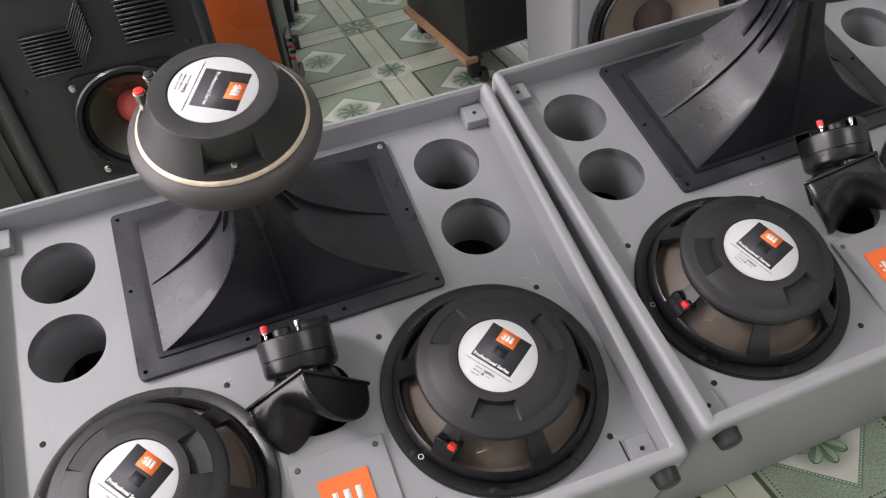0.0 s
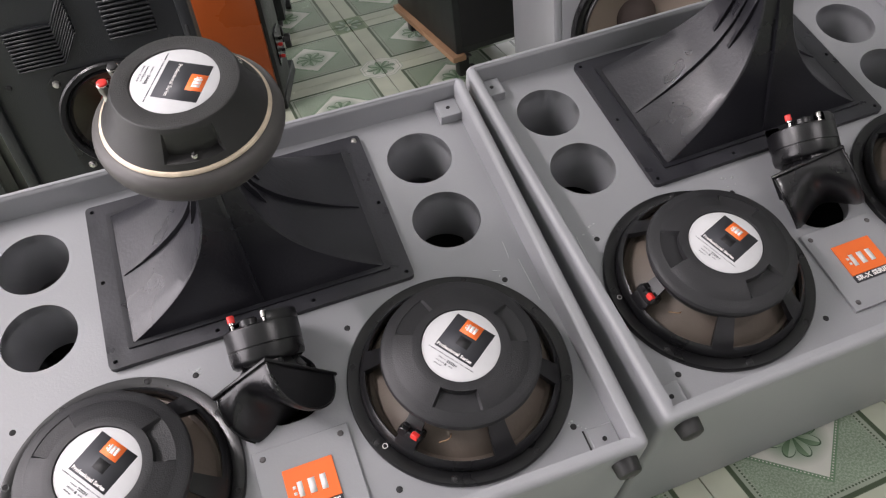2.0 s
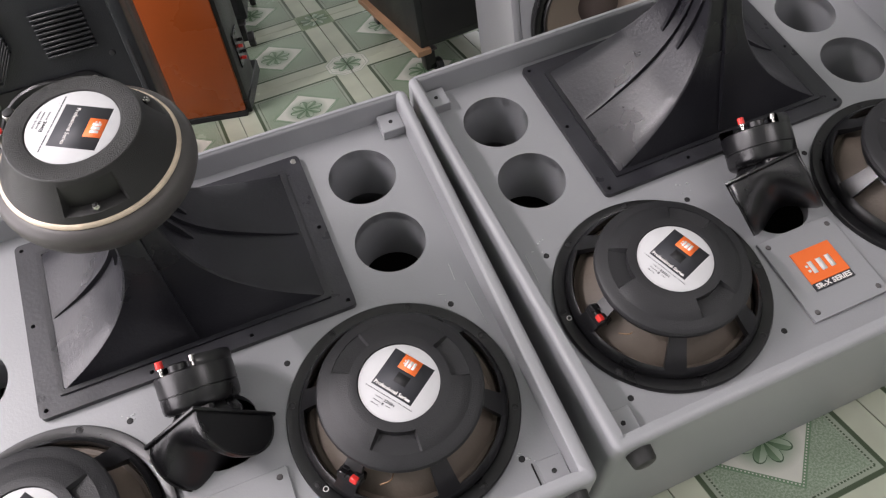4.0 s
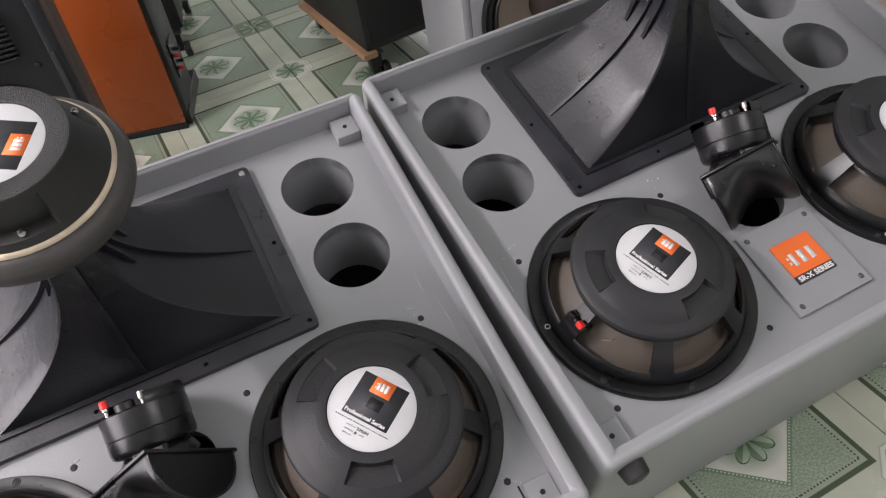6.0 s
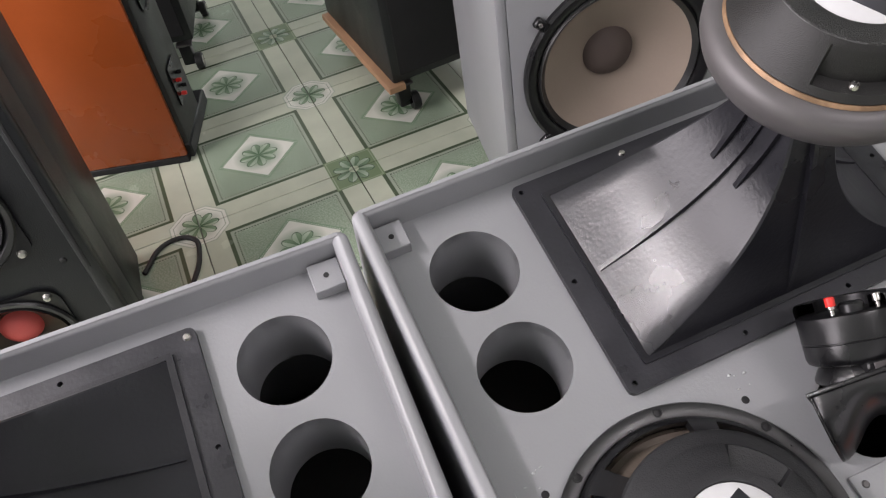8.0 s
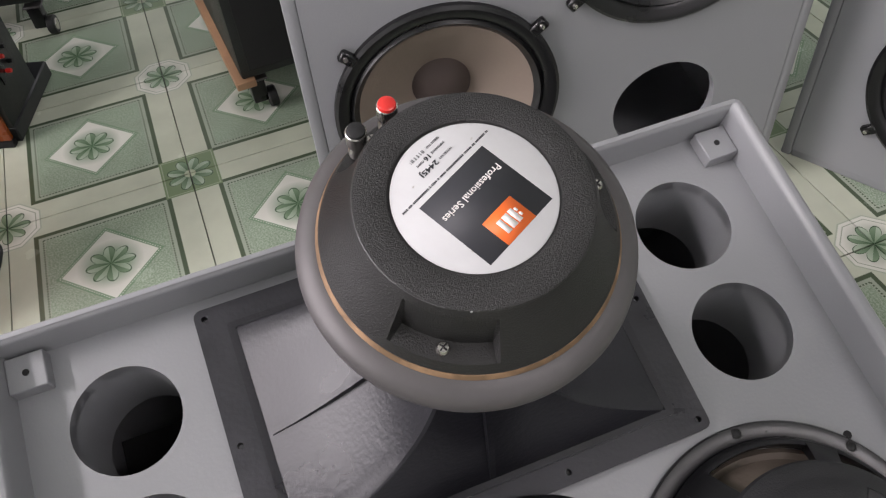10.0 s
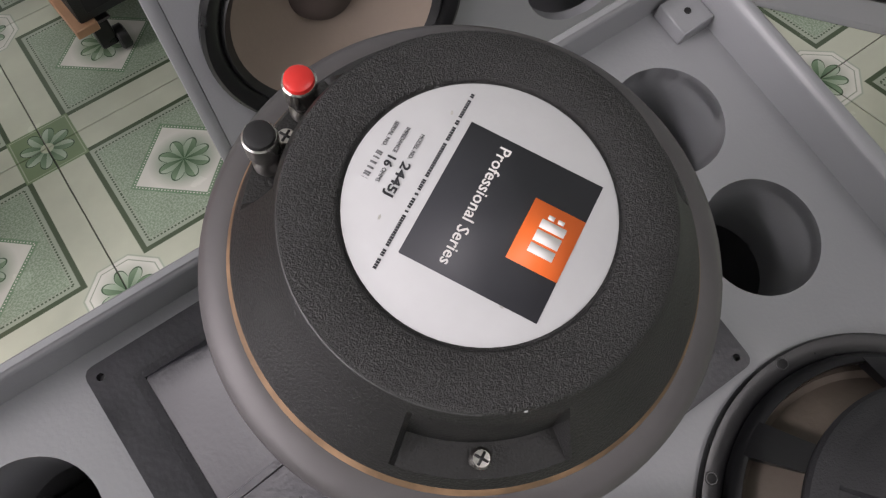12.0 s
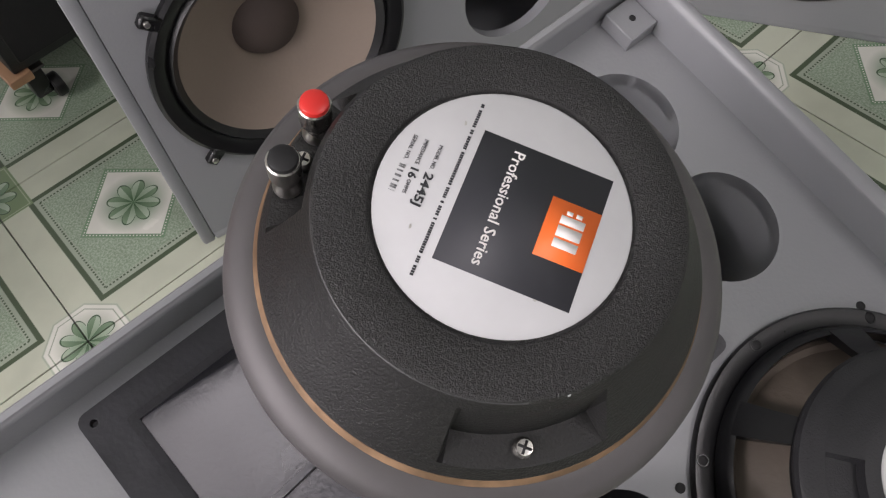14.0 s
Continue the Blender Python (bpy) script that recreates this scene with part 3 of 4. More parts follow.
    for x in (-0.0085, 0.0085):
        part("wire_clamp", box(B(), x - 0.005, -0.002, 0.012, x + 0.005, 0.009, 0.0165, 0.0015, 1, m=pose(0, 0, 0, 12)), BLACK, tm)
    part("print_ring", lathe(B(), [(0.0028, 0.0004), (0.0038, 0.0004)], 16, m=pose(0.143 * math.cos(radians(207)), 0.143 * math.sin(radians(207)), 0.0087)), TEXTW, w)
    wa = radians(236)
    tube("lead_wire", [(0.113 * math.cos(wa), 0.113 * math.sin(wa), 0.038), (0.107 * math.cos(wa + 0.1), 0.107 * math.sin(wa + 0.1), 0.040), (0.095 * math.cos(wa + 0.12), 0.095 * math.sin(wa + 0.12), 0.028)], 0.0009, BRONZE, w)
    return w


wf = woofer(at(0.069, 0.632))
copy_thing(wf, at(-0.388, 0.624, 0, 2))
w3 = copy_thing(wf, at(0.471, 0.658, 0, -30))
for o in w3.children:
    if o.name.startswith("label"):
        o.matrix_basis = o.matrix_basis @ pose(0, 0, 0, 0, 0, 16)
    if o.name.startswith("magnet_cover"):
        o.matrix_basis = o.matrix_basis @ pose(0, 0, 0, 0, 0, 68)
copy_thing(wf, at(0.931, 0.686, 0, 20))


# ---------------------------------------------------------------- horns, lying mouth down
HH = 0.251


def horn(m, dx, dy):
    """dx, dy: where the throat stands over the flange."""
    h = thing("horn", m, "large black cast radial horn lying mouth down", "horn", "horns")
    a0, b0 = 0.222, 0.146
    holes = [circle(u, v, 0.0032, 10) for u, v in ((-0.212, 0.135), (0.212, 0.135), (-0.212, -0.135), (0.212, -0.135), (-0.212, 0), (0.212, 0), (-0.07, 0.135), (0.07, 0.135), (-0.07, -0.135), (0.07, -0.135))]
    part("flange", slab_with_holes(B(), rounded(-a0, -b0, a0, b0, 0.008, 3), holes, 0.0, 0.009), FLANGE, h, smooth=30)

    def sect(s):
        """half widths and centre at the share s of the height"""
        a = 0.027 + 0.157 * (1 - s) ** 2.7
        b = 0.026 + 0.089 * (1 - s) ** 1.05
        return a, b, dx * s, dy * s, 0.012 + (HH - 0.012) * s

    bm = B()
    NS, NU = 26, 8
    rings = []
    for i in range(NS + 1):
        a, b, cx, cy, z = sect(i / NS)
        e = 0.0022
        cut = [-1 + 2 * k / NU for k in range(1, NU)]
        pts = [(-a + e, -b)] + [(a * c, -b) for c in cut] + [(a - e, -b), (a, -b + e)]
        pts += [(a, b * c) for c in cut] + [(a, b - e), (a - e, b)]
        pts += [(-a * c, b) for c in cut] + [(-a + e, b), (-a, b - e)]
        pts += [(-a, -b * c) for c in cut] + [(-a, -b + e)]
        rings.append([bm.verts.new((cx + u, cy + v, z)) for u, v in pts])
    for i in range(NS):
        n = len(rings[i])
        for k in range(n):
            bm.faces.new((rings[i][k], rings[i][(k + 1) % n], rings[i + 1][(k + 1) % n], rings[i + 1][k]))
    part("bell", bm, HORN, h, smooth=32)
    # raised step where the bell meets the flange
    a, b, *_ = sect(0)
    bm = slab_with_holes(B(), rounded(-a - 0.008, -b - 0.007, a + 0.008, b + 0.007, 0.003, 2), [[(-a, -b), (a, -b), (a, b), (-a, b)]], 0.0088, 0.0125)
    part("step", bm, HORN, h, smooth=30)

    def rib(axis, side, s0, s1, tall, off=0.0):
        """a thin rib on one face, from share s0 to s1 of the height"""
        bm = B()
        prev = None
        n = 14
        for i in range(n + 1):
            s = s0 + (s1 - s0) * i / n
            a, b, cx, cy, z = sect(s)
            t = tall * min(1.0, 0.25 + 3 * i / n, 0.3 + 3 * (n - i) / n)
            w = 0.0040
            if axis == "x":
                q = [(cx + side * (a - 0.006), cy + off - w, z), (cx + side * (a - 0.006), cy + off + w, z), (cx + side * (a + t * 0.55), cy + off + w * 0.7, z + t), (cx + side * (a + t * 0.55), cy + off - w * 0.7, z + t)]
            else:
                q = [(cx + off - w, cy + side * (b - 0.006), z), (cx + off + w, cy + side * (b - 0.006), z), (cx + off + w * 0.7, cy + side * (b + t), z + t * 0.4), (cx + off - w * 0.7, cy + side * (b + t), z + t * 0.4)]
            vs = [bm.verts.new(p) for p in q]
            if prev:
                for k in range(4):
                    bm.faces.new((prev[k], prev[(k + 1) % 4], vs[(k + 1) % 4], vs[k]))
            else:
                bm.faces.new(vs)
            prev = vs
        bm.faces.new(prev)
        part("rib", bm, HORN, h, smooth=30)

    for side in (-1, 1):
        rib("x", side, 0.01, 0.93, 0.0062)
        for off in (-0.021, 0.021):
            rib("x", side, 0.50, 0.90, 0.0085, off)
        rib("y", side, 0.02, 0.97, 0.0060)
    part("throat_plate", lathe(B(), [(0, HH - 0.012), (0.046, HH - 0.012), (0.058, HH - 0.006), (0.060, HH), (0.060, HH + 0.008), (0.056, HH + 0.010), (0, HH + 0.010)], 48, m=pose(dx, dy, 0)), HORN, h)
    part("throat_gasket", lathe(B(), [(0.054, HH + 0.010), (0.0605, HH + 0.010), (0.0605, HH + 0.014), (0.054, HH + 0.014)], 48, m=pose(dx, dy, 0)), BRONZE, h, "brown gasket ring")
    for u, v in ((0.212, 0.135), (-0.07, 0.135)):
        part("flange_screw", lathe(B(), [(0, 0.0125), (0.0035, 0.012), (0.0052, 0.0092)], 12, m=pose(u, v, 0)), CHROME, h)
    return h


horn(at(-0.163, 0.943, 0, 0.7), -0.009, -0.026)
horn(at(0.691, 0.985, 0, 2.2), 0.0, 0.001)


# ---------------------------------------------------------------- compression drivers
TOP = 0.375


def driver(m, case, edge, swap):
    """Built round its axis with its base at z = 0 and its top at 0.110."""
    d = thing("compression_driver", m, "heavy round black compression driver with white label standing on a horn", "compression driver", "compression drivers")
    part("magnet_case", lathe(B(), [(0.0, 0.0), (0.076, 0.0), (0.088, 0.005), (0.099, 0.016), (0.1075, 0.028), (0.1112, 0.038), (0.1120, 0.046), (0.1104, 0.0532), (0.1060, 0.0580), (0.0985, 0.0605), (0.0, 0.0605)], 110), case, d, "dull magnet case")
    ring = [(0.092, 0.0595), (0.0990, 0.0598), (0.0996, 0.0616), (0.0985, 0.0642), (0.0965, 0.0654), (0.092, 0.0654)] if swap else [(0.092, 0.0595), (0.0970, 0.0602), (0.0976, 0.0613), (0.0970, 0.0626), (0.0955, 0.0646), (0.092, 0.0652)]
    part("brass_edge", lathe(B(), ring, 110), edge, d, "worn brass coloured edge ring")
    prof = [(0.0935, 0.0650), (0.0953, 0.0654), (0.0953, 0.0666), (0.0938, 0.0690), (0.0918, 0.0726), (0.0916, 0.0730), (0.0845, 0.0845), (0.0785, 0.0955), (0.0749, 0.1030), (0.0747, 0.1034), (0.0722, 0.1084)]
    sink = pocketed(prof, (29, 149, 269), 0.0785, 0.0916, 21, 0.0736)
    posts = pocketed(prof, (268,), 0.0785, 0.0916, 15, 0.0745)
    bm = lathe(B(), prof, 240, warp=lambda r, a, z: posts(r, a, sink(r, a, z)) if swap else sink(r, a, posts(r, a, z)))
    cover = part("cover", bm, CRINKLE, d, smooth=25)
    top = [(0.0722, 0.1084), (0.0719, 0.1092), (0.0712, 0.1097), (0.0700, 0.1100), (0.0520, 0.1100), (0.0513, 0.1097), (0.0508, 0.1085), (0.0, 0.1085)]
    part("crackle_ring", lathe(B(), top, 120), CRACKLE, d, "crackle finished top ring", smooth=50)
    part("worn_edge", lathe(B(), [(0.07225, 0.1083), (0.0723, 0.1086), (0.0720, 0.1089)], 60, -72, 26), EDGE, cover, "paint worn thin along the edge")
    rnd = random.Random(7)
    for k in range(0 if swap else 9):
        a, ln = (rnd.uniform(24, 50), rnd.uniform(0.3, 2.0)) if k < 6 else (rnd.uniform(60, 330), 0.4)
        part("paint_chip", lathe(B(), [(0.0724, 0.1084), (0.0722, 0.1090), (0.0718, 0.10945)], 3, a, a + ln), CHIP if k == 2 else EDGE, cover, smooth=0)
    for a in (29, 149, 269):
        p = pose(0.0845 * math.cos(radians(a)), 0.0845 * math.sin(radians(a)), 0.0756)
        part("cover_screw", lathe(B(), [(0, 0.003), (0.0032, 0.0028), (0.0042, 0.001), (0.0045, -0.001)], 14, m=p), CHROME, d)
        part("screw_slot", box(B(), -0.0028, -0.0005, 0.0028, 0.0028, 0.0005, 0.0033, m=p), MATT, d, smooth=0)
        part("screw_slot", box(B(), -0.0005, -0.0028, 0.0028, 0.0005, 0.0028, 0.0034, m=p), MATT, d, smooth=0)
    for a, cm, lb in ((-83 if swap else -101, RED, "red capped binding post"), (-101 if swap else -83, MATT, "black capped binding post")):
        p = pose(0.0865 * math.cos(radians(a)), 0.0865 * math.sin(radians(a)), 0.0745)
        po = part("binding_post", lathe(B(), [(0.0, 0), (0.0062, 0), (0.0062, 0.004), (0.0050, 0.006), (0.0050, 0.009), (0.0060, 0.011), (0.0068, 0.013), (0.0070, 0.0240), (0.0064, 0.0246), (0.0, 0.0246)], 22, m=p), CHROME, d, lb)
        part("post_cap", lathe(B(), [(0.0, 0.0272), (0.0046, 0.0272), (0.0058, 0.0264), (0.0062, 0.0244)], 22, m=p), cm, po)
    round_label(d, 0.0497, 0.1087, "2445J", 0, True)
    return d


driver(at(-0.172, 0.917, TOP - 0.110, 240), CASE, CREAM, True)
driver(at(0.6906, 0.986, TOP - 0.110, 210), STEEL, BRONZE, False)


# ---------------------------------------------------------------- tweeters
def tweeter(m, roll):
    """Axis along +y (the back of the driver); the mouth faces -y. The origin is the middle of the mouth plate."""
    t = thing("tweeter", m, "small glossy black tweeter with saddle shaped horn mouth on the baffle", "tweeter", "tweeters")
    R = pose(0, 0, 0, 0, roll, 0)
    part("mouth_plate", box(B(), -0.064, 0.0, -0.054, 0.064, 0.005, 0.054, 0.0018, 2, m=R), BLACK, t)
    # saddle shaped mouth: a half round hood, deep at both ends and shallow between them
    bm = B()
    NP, NA = 24, 28
    rows = []
    for i in range(NP + 1):
        p = -0.050 + 0.100 * i / NP
        k = abs(p) / 0.050
        deep = 0.026 + 0.033 * (k * k * (3 - 2 * k)) - (0.002 if k > 0.97 else 0.0)
        half = 0.059 - (0.0018 if k > 0.97 else 0.0)
        rows.append([bm.verts.new((half * math.cos(math.pi * j / NA), 0.001 - deep * math.sin(math.pi * j / NA) ** 0.85, p)) for j in range(NA + 1)])
    for i in range(NP):
        for j in range(NA):
            bm.faces.new((rows[i][j], rows[i][j + 1], rows[i + 1][j + 1], rows[i + 1][j]))
        bm.faces.new((rows[i][NA], rows[i][0], rows[i + 1][0], rows[i + 1][NA]))
    bm.faces.new(rows[0])
    bm.faces.new(rows[NP][::-1])
    bmesh.ops.recalc_face_normals(bm, faces=bm.faces)
    bmesh.ops.transform(bm, matrix=R, verts=bm.verts)
    part("saddle_mouth", bm, BLACK, t, smooth=50)
    for end in (-0.0505, 0.0505):
        rim = [R @ Vector((0.058 * math.cos(math.pi * j / 24), 0.001 - 0.0575 * math.sin(math.pi * j / 24) ** 0.85, end)) for j in range(25)]
        tube("mouth_rim", rim, 0.0014, BLACK, t)
    TL = pose(0, 0, 0, -66)
    part("throat", lathe(B(), [(0.040, 0.012), (0.046, 0.016), (0.046, 0.020), (0.042, 0.028), (0.038, 0.034)], 48, m=TL), BLACK, t)
    part("neck", lathe(B(), [(0.038, 0.026), (0.036, 0.034), (0.042, 0.036)], 40, m=TL), MATT, t)
    part("bracket", box(B(), -0.020, -0.046, 0.024, 0.020, -0.030, 0.036, 0.002, 1, m=TL), BLACK, t)
    part("bracket_plate", box(B(), -0.014, -0.0475, 0.0255, 0.014, -0.0462, 0.0345, 0.0004, 1, m=TL), STEEL, t)
    D = TL @ pose(0, 0, 0.034)
    part("driver_body", lathe(B(), [(0, 0), (0.044, 0.0), (0.0485, 0.003), (0.0500, 0.008), (0.0502, 0.022), (0.0492, 0.0228), (0.0492, 0.0234), (0.0504, 0.0242), (0.0506, 0.046), (0.0500, 0.050), (0.047, 0.052), (0, 0.052)], 72, m=D), BLACK, t)
    part("rear_hood", lathe(B(), [(0.0500, 0.050), (0.0506, 0.052), (0.0506, 0.062), (0.0485, 0.0645), (0.030, 0.0645), (0.030, 0.050)], 40, -75, 150, m=D), BLACK, t)
    part("rear_boss", lathe(B(), [(0, 0.062), (0.010, 0.062), (0.012, 0.060), (0.012, 0.050)], 20, m=D @ pose(-0.012, -0.030, 0)), BLACK, t)
    for x, y, red in ((-0.033, -0.030, True), (0.010, -0.040, False)):
        po = part("terminal", lathe(B(), [(0, 0.066), (0.0036, 0.066), (0.0042, 0.065), (0.0042, 0.058), (0.0026, 0.057), (0.0026, 0.050)], 16, m=D @ pose(x, y, 0)), CHROME, t)
        if red:
            part("terminal_cap", lathe(B(), [(0, 0.0705), (0.0040, 0.0705), (0.0050, 0.0695), (0.0050, 0.061), (0.0042, 0.061)], 16, m=D @ pose(x, y, 0)), RED, po, "red terminal cap")
    return t


tweeter(at(-0.172, 0.686, 0.026, -2), 50)
tweeter(at(0.692, 0.737, 0.036, -9), 60)


# ---------------------------------------------------------------- badge plates
def badge(m):
    b = thing("badge_plate", m, "grey painted cover plate with an orange badge, screwed on the baffle", "badge plate", "badge plates")
    part("plate", box(B(), -0.064, -0.070, 0, 0.064, 0.070, 0.005, 0.0008, 1), GREY, b)
    part("orange_badge", box(B(), -0.033, -0.019, 0.005, 0.033, 0.034, 0.0075, 0.0004, 1), ORANGE, b, "orange badge with pale bars")
    part("black_strip", box(B(), -0.033, -0.031, 0.005, 0.033, -0.0194, 0.0072, 0.0003, 1), INK, b, "black badge strip")
    for x, y, w, h in ((-0.015, 0.004, 0.007, 0.020), (0.0, 0.004, 0.009, 0.020), (0.015, 0.004, 0.008, 0.020), (-0.0225, 0.008, 0.004, 0.004), (-0.0225, 0.0, 0.004, 0.004)):
        part("mark_bar", box(B(), x - w / 2, y - h / 2, 0.0075, x + w / 2, y + h / 2, 0.0078), TEXTW, b, smooth=0)
    text("lettering", "SR-X SERIES", 0.0105, TEXTW, b, pose(0, -0.0253, 0.0074), 0.0004, 0.060)
    for x, y in ((-0.052, 0.058), (0.052, 0.058), (-0.052, -0.058), (0.052, -0.058)):
        part("screw", lathe(B(), [(0, 0.0068), (0.003, 0.0066), (0.0042, 0.0052)], 14, m=pose(x, y, 0)), STEEL, b)
    return b


bd = badge(at(-0.160, 0.546, 0, 0.6))
copy_thing(bd, at(0.703, 0.603, 0, 1.8))


# ---------------------------------------------------------------- things round about
def front_woofer(parent, m, r, cone, capm, cap_r, clips, square=False):
    """A woofer in the front of a standing cabinet; local z points out of the front."""
    w = part("woofer", lathe(B(), [(r * 0.86, 0.004), (r * 0.90, 0.012), (r * 0.97, 0.014), (r, 0.010), (r, 0.0), (r * 0.86, -0.004)], 80), GASKET, parent, at=m)
    part("surround", lathe(B(), [(r * 0.86, 0.004), (r * 0.83, 0.010), (r * 0.80, 0.004), (r * 0.78, 0.0)], 72), GASKET, w)
    part("cone", lathe(B(), [(r * 0.79, 0.001), (r * 0.60, -0.022), (r * 0.35, -0.052), (cap_r, -0.058)], 72), cone, w)
    part("dust_cap", lathe(B(), [(0, -0.030), (cap_r * 0.5, -0.035), (cap_r * 0.85, -0.046), (cap_r, -0.058)], 40), capm, w)
    if square:
        bm = slab_with_holes(B(), rounded(-r * 0.98, -r * 0.98, r * 0.98, r * 0.98, r * 0.35, 8), [circle(0, 0, r * 0.90, 48)], 0.0, 0.006)
        part("square_frame", bm, BLACK, w)
        for sx in (-1, 1):
            for sy in (-1, 1):
                part("bolt", lathe(B(), [(0, 0.014), (0.006, 0.012), (0.009, 0.006)], 14, m=pose(sx * r * 0.80, sy * r * 0.80, 0)), CHROME, w)
    for a in clips:
        c = part("clip", box(B(), -0.010, 0, 0.0, 0.010, 0.030, 0.014, 0.003, 1), BLACK, w, at=pose(r * 0.96 * math.cos(radians(a)), r * 0.96 * math.sin(radians(a)), 0.002, 0, 0, a - 90))
        part("clip_screw", lathe(B(), [(0, 0.018), (0.004, 0.017), (0.005, 0.014)], 12, m=pose(0, 0.02, 0)), CHROME, c)
    return w


def castor(parent, x, y, top):
    c = part("castor", box(B(), x - 0.024, y - 0.024, top - 0.006, x + 0.024, y + 0.024, top, 0.001, 1), STEEL, parent)
    part("fork", box(B(), x - 0.020, y - 0.019, 0.024, x + 0.017, y + 0.019, top - 0.005, 0.005, 2), BLACK, c)
    bm = lathe(B(), [(0, -0.011), (0.023, -0.011), (0.026, -0.008), (0.026, 0.008), (0.023, 0.011), (0, 0.011)], 24, m=pose(x + 0.027, y - 0.006, 0.026, 0, 90, 0))
    part("wheel", bm, RUBBER, c)
    bm = lathe(B(), [(0, 0.0115), (0.008, 0.0128), (0.016, 0.0115)], 18, m=pose(x + 0.027, y - 0.006, 0.026, 0, 90, 0))
    part("hub", bm, CHROME, c)


# grey cabinet with two large woofers, behind the second open cabinet
g = thing("grey_speaker", pose(0.66, 1.44, 0, 0, 0, -8), "tall grey loudspeaker cabinet with two large brown cone woofers", "loudspeaker")
GW, GD, GH = 0.87, 0.42, 1.05
bm = slab_with_holes(B(), [(0.022, 0.07), (GW - 0.022, 0.07), (GW - 0.022, GH - 0.02), (0.022, GH - 0.02)], [circle(0.235, 0.37, 0.170, 40), circle(0.60, 0.66, 0.170, 40), circle(0.63, 0.28, 0.095, 36), circle(0.18, 0.74, 0.085, 36)], 0, 0.02)
bmesh.ops.transform(bm, matrix=pose(0, 0.02, 0, 90), verts=bm.verts)
part("baffle", bm, GREY, g, smooth=30)
for nm, a in (("side_panel", (0, 0, 0.05, 0.022, GD, GH)), ("side_panel", (GW - 0.022, 0, 0.05, GW, GD, GH)), ("bottom_panel", (0.022, 0, 0.05, GW - 0.022, GD, 0.07)), ("top_panel", (0.022, 0, GH - 0.02, GW - 0.022, GD, GH)), ("back_panel", (0.022, GD - 0.02, 0.07, GW - 0.022, GD, GH - 0.02))):
    part(nm, box(B(), *a, 0.005, 2), GREY, g)
FRONT = pose(0, 0, 0, 90)
front_woofer(g, FRONT @ pose(0.235, 0.37, 0.0), 0.192, CONE2, CAP, 0.052, (40, 140, 220, 320))
front_woofer(g, FRONT @ pose(0.60, 0.66, 0.0), 0.192, CONE2, CAP, 0.052, (40, 140, 220, 320))
for x in (0.06, GW - 0.06):
    for y in (0.06, GD - 0.05):
        castor(g, x, y, 0.05)

# grey cabinet beside the second open cabinet
g2 = thing("grey_speaker", pose(1.80, 1.145, 0, 0, 0, -58.5), "grey loudspeaker cabinet with one large pale cone woofer", "loudspeaker")
bm = slab_with_holes(B(), [(-0.28, 0.02), (0.28, 0.02), (0.28, 0.95), (-0.28, 0.95)], [circle(0.0, 0.272, 0.170, 40)], 0, 0.02)
bmesh.ops.transform(bm, matrix=pose(0, 0.02, 0, 90), verts=bm.verts)
part("baffle", bm, GREY, g2, smooth=30)
for nm, a in (("side_panel", (-0.302, 0, 0.0, -0.2805, 0.42, 0.97)), ("side_panel", (0.2805, 0, 0.0, 0.302, 0.42, 0.97)), ("bottom_panel", (-0.28, 0.003, 0.0, 0.28, 0.42, 0.0195)), ("top_panel", (-0.28, 0, 0.9505, 0.28, 0.42, 0.97)), ("back_panel", (-0.28, 0.40, 0.02, 0.28, 0.42, 0.95))):
    part(nm, box(B(), *a, 0.004, 2), GREY, g2)
front_woofer(g2, pose(0, 0, 0, 90) @ pose(0.0, 0.272, 0.0), 0.192, CONE2, CAP, 0.052, (40, 140, 220, 320))

# orange veneered tower
o = thing("tower_speaker", pose(0.008, 2.115, 0, 0, 0, -15.5), "orange veneered tower loudspeaker with black terminal side", "loudspeaker")
part("veneer_side", box(B(), -0.40, 0.0, 0.02, 0.0, 0.016, 1.15, 0.003, 2), WOOD, o, "orange wood veneer panel")
part("body", box(B(), -0.40, 0.017, 0.0455, 0.012, 0.205, 1.15, 0.004, 2), SPK, o)
part("plinth", box(B(), -0.40, 0.018, 0.0, 0.014, 0.29, 0.045, 0.004, 1), SPK, o)
part("base_strip", box(B(), -0.40, -0.002, 0.0, 0.002, 0.0175, 0.0195, 0.002, 1), MATT, o)
pl = part("terminal_plate", box(B(), 0.0125, 0.07, 0.13, 0.0165, 0.15, 0.24, 0.001, 1), BLACK, o)
for z, mm in ((0.16, RED), (0.20, RED)):
    part("terminal", lathe(B(), [(0, 0.014), (0.005, 0.014), (0.006, 0.004), (0.004, 0)], 16, m=pose(0.0165, 0.10, z - 0.01, 0, 90, 0)), mm, pl)
    part("terminal", lathe(B(), [(0, 0.014), (0.005, 0.014), (0.006, 0.004), (0.004, 0)], 16, m=pose(0.0165, 0.125, z, 0, 90, 0)), BLACK, pl)
for z in (0.42, 0.55):
    part("port", lathe(B(), [(0.032, 0.0), (0.036, 0.004), (0.030, 0.003), (0.026, -0.004), (0, -0.006)], 28, m=pose(0.0128, 0.11, z, 0, 90, 0)), BLACK, o)

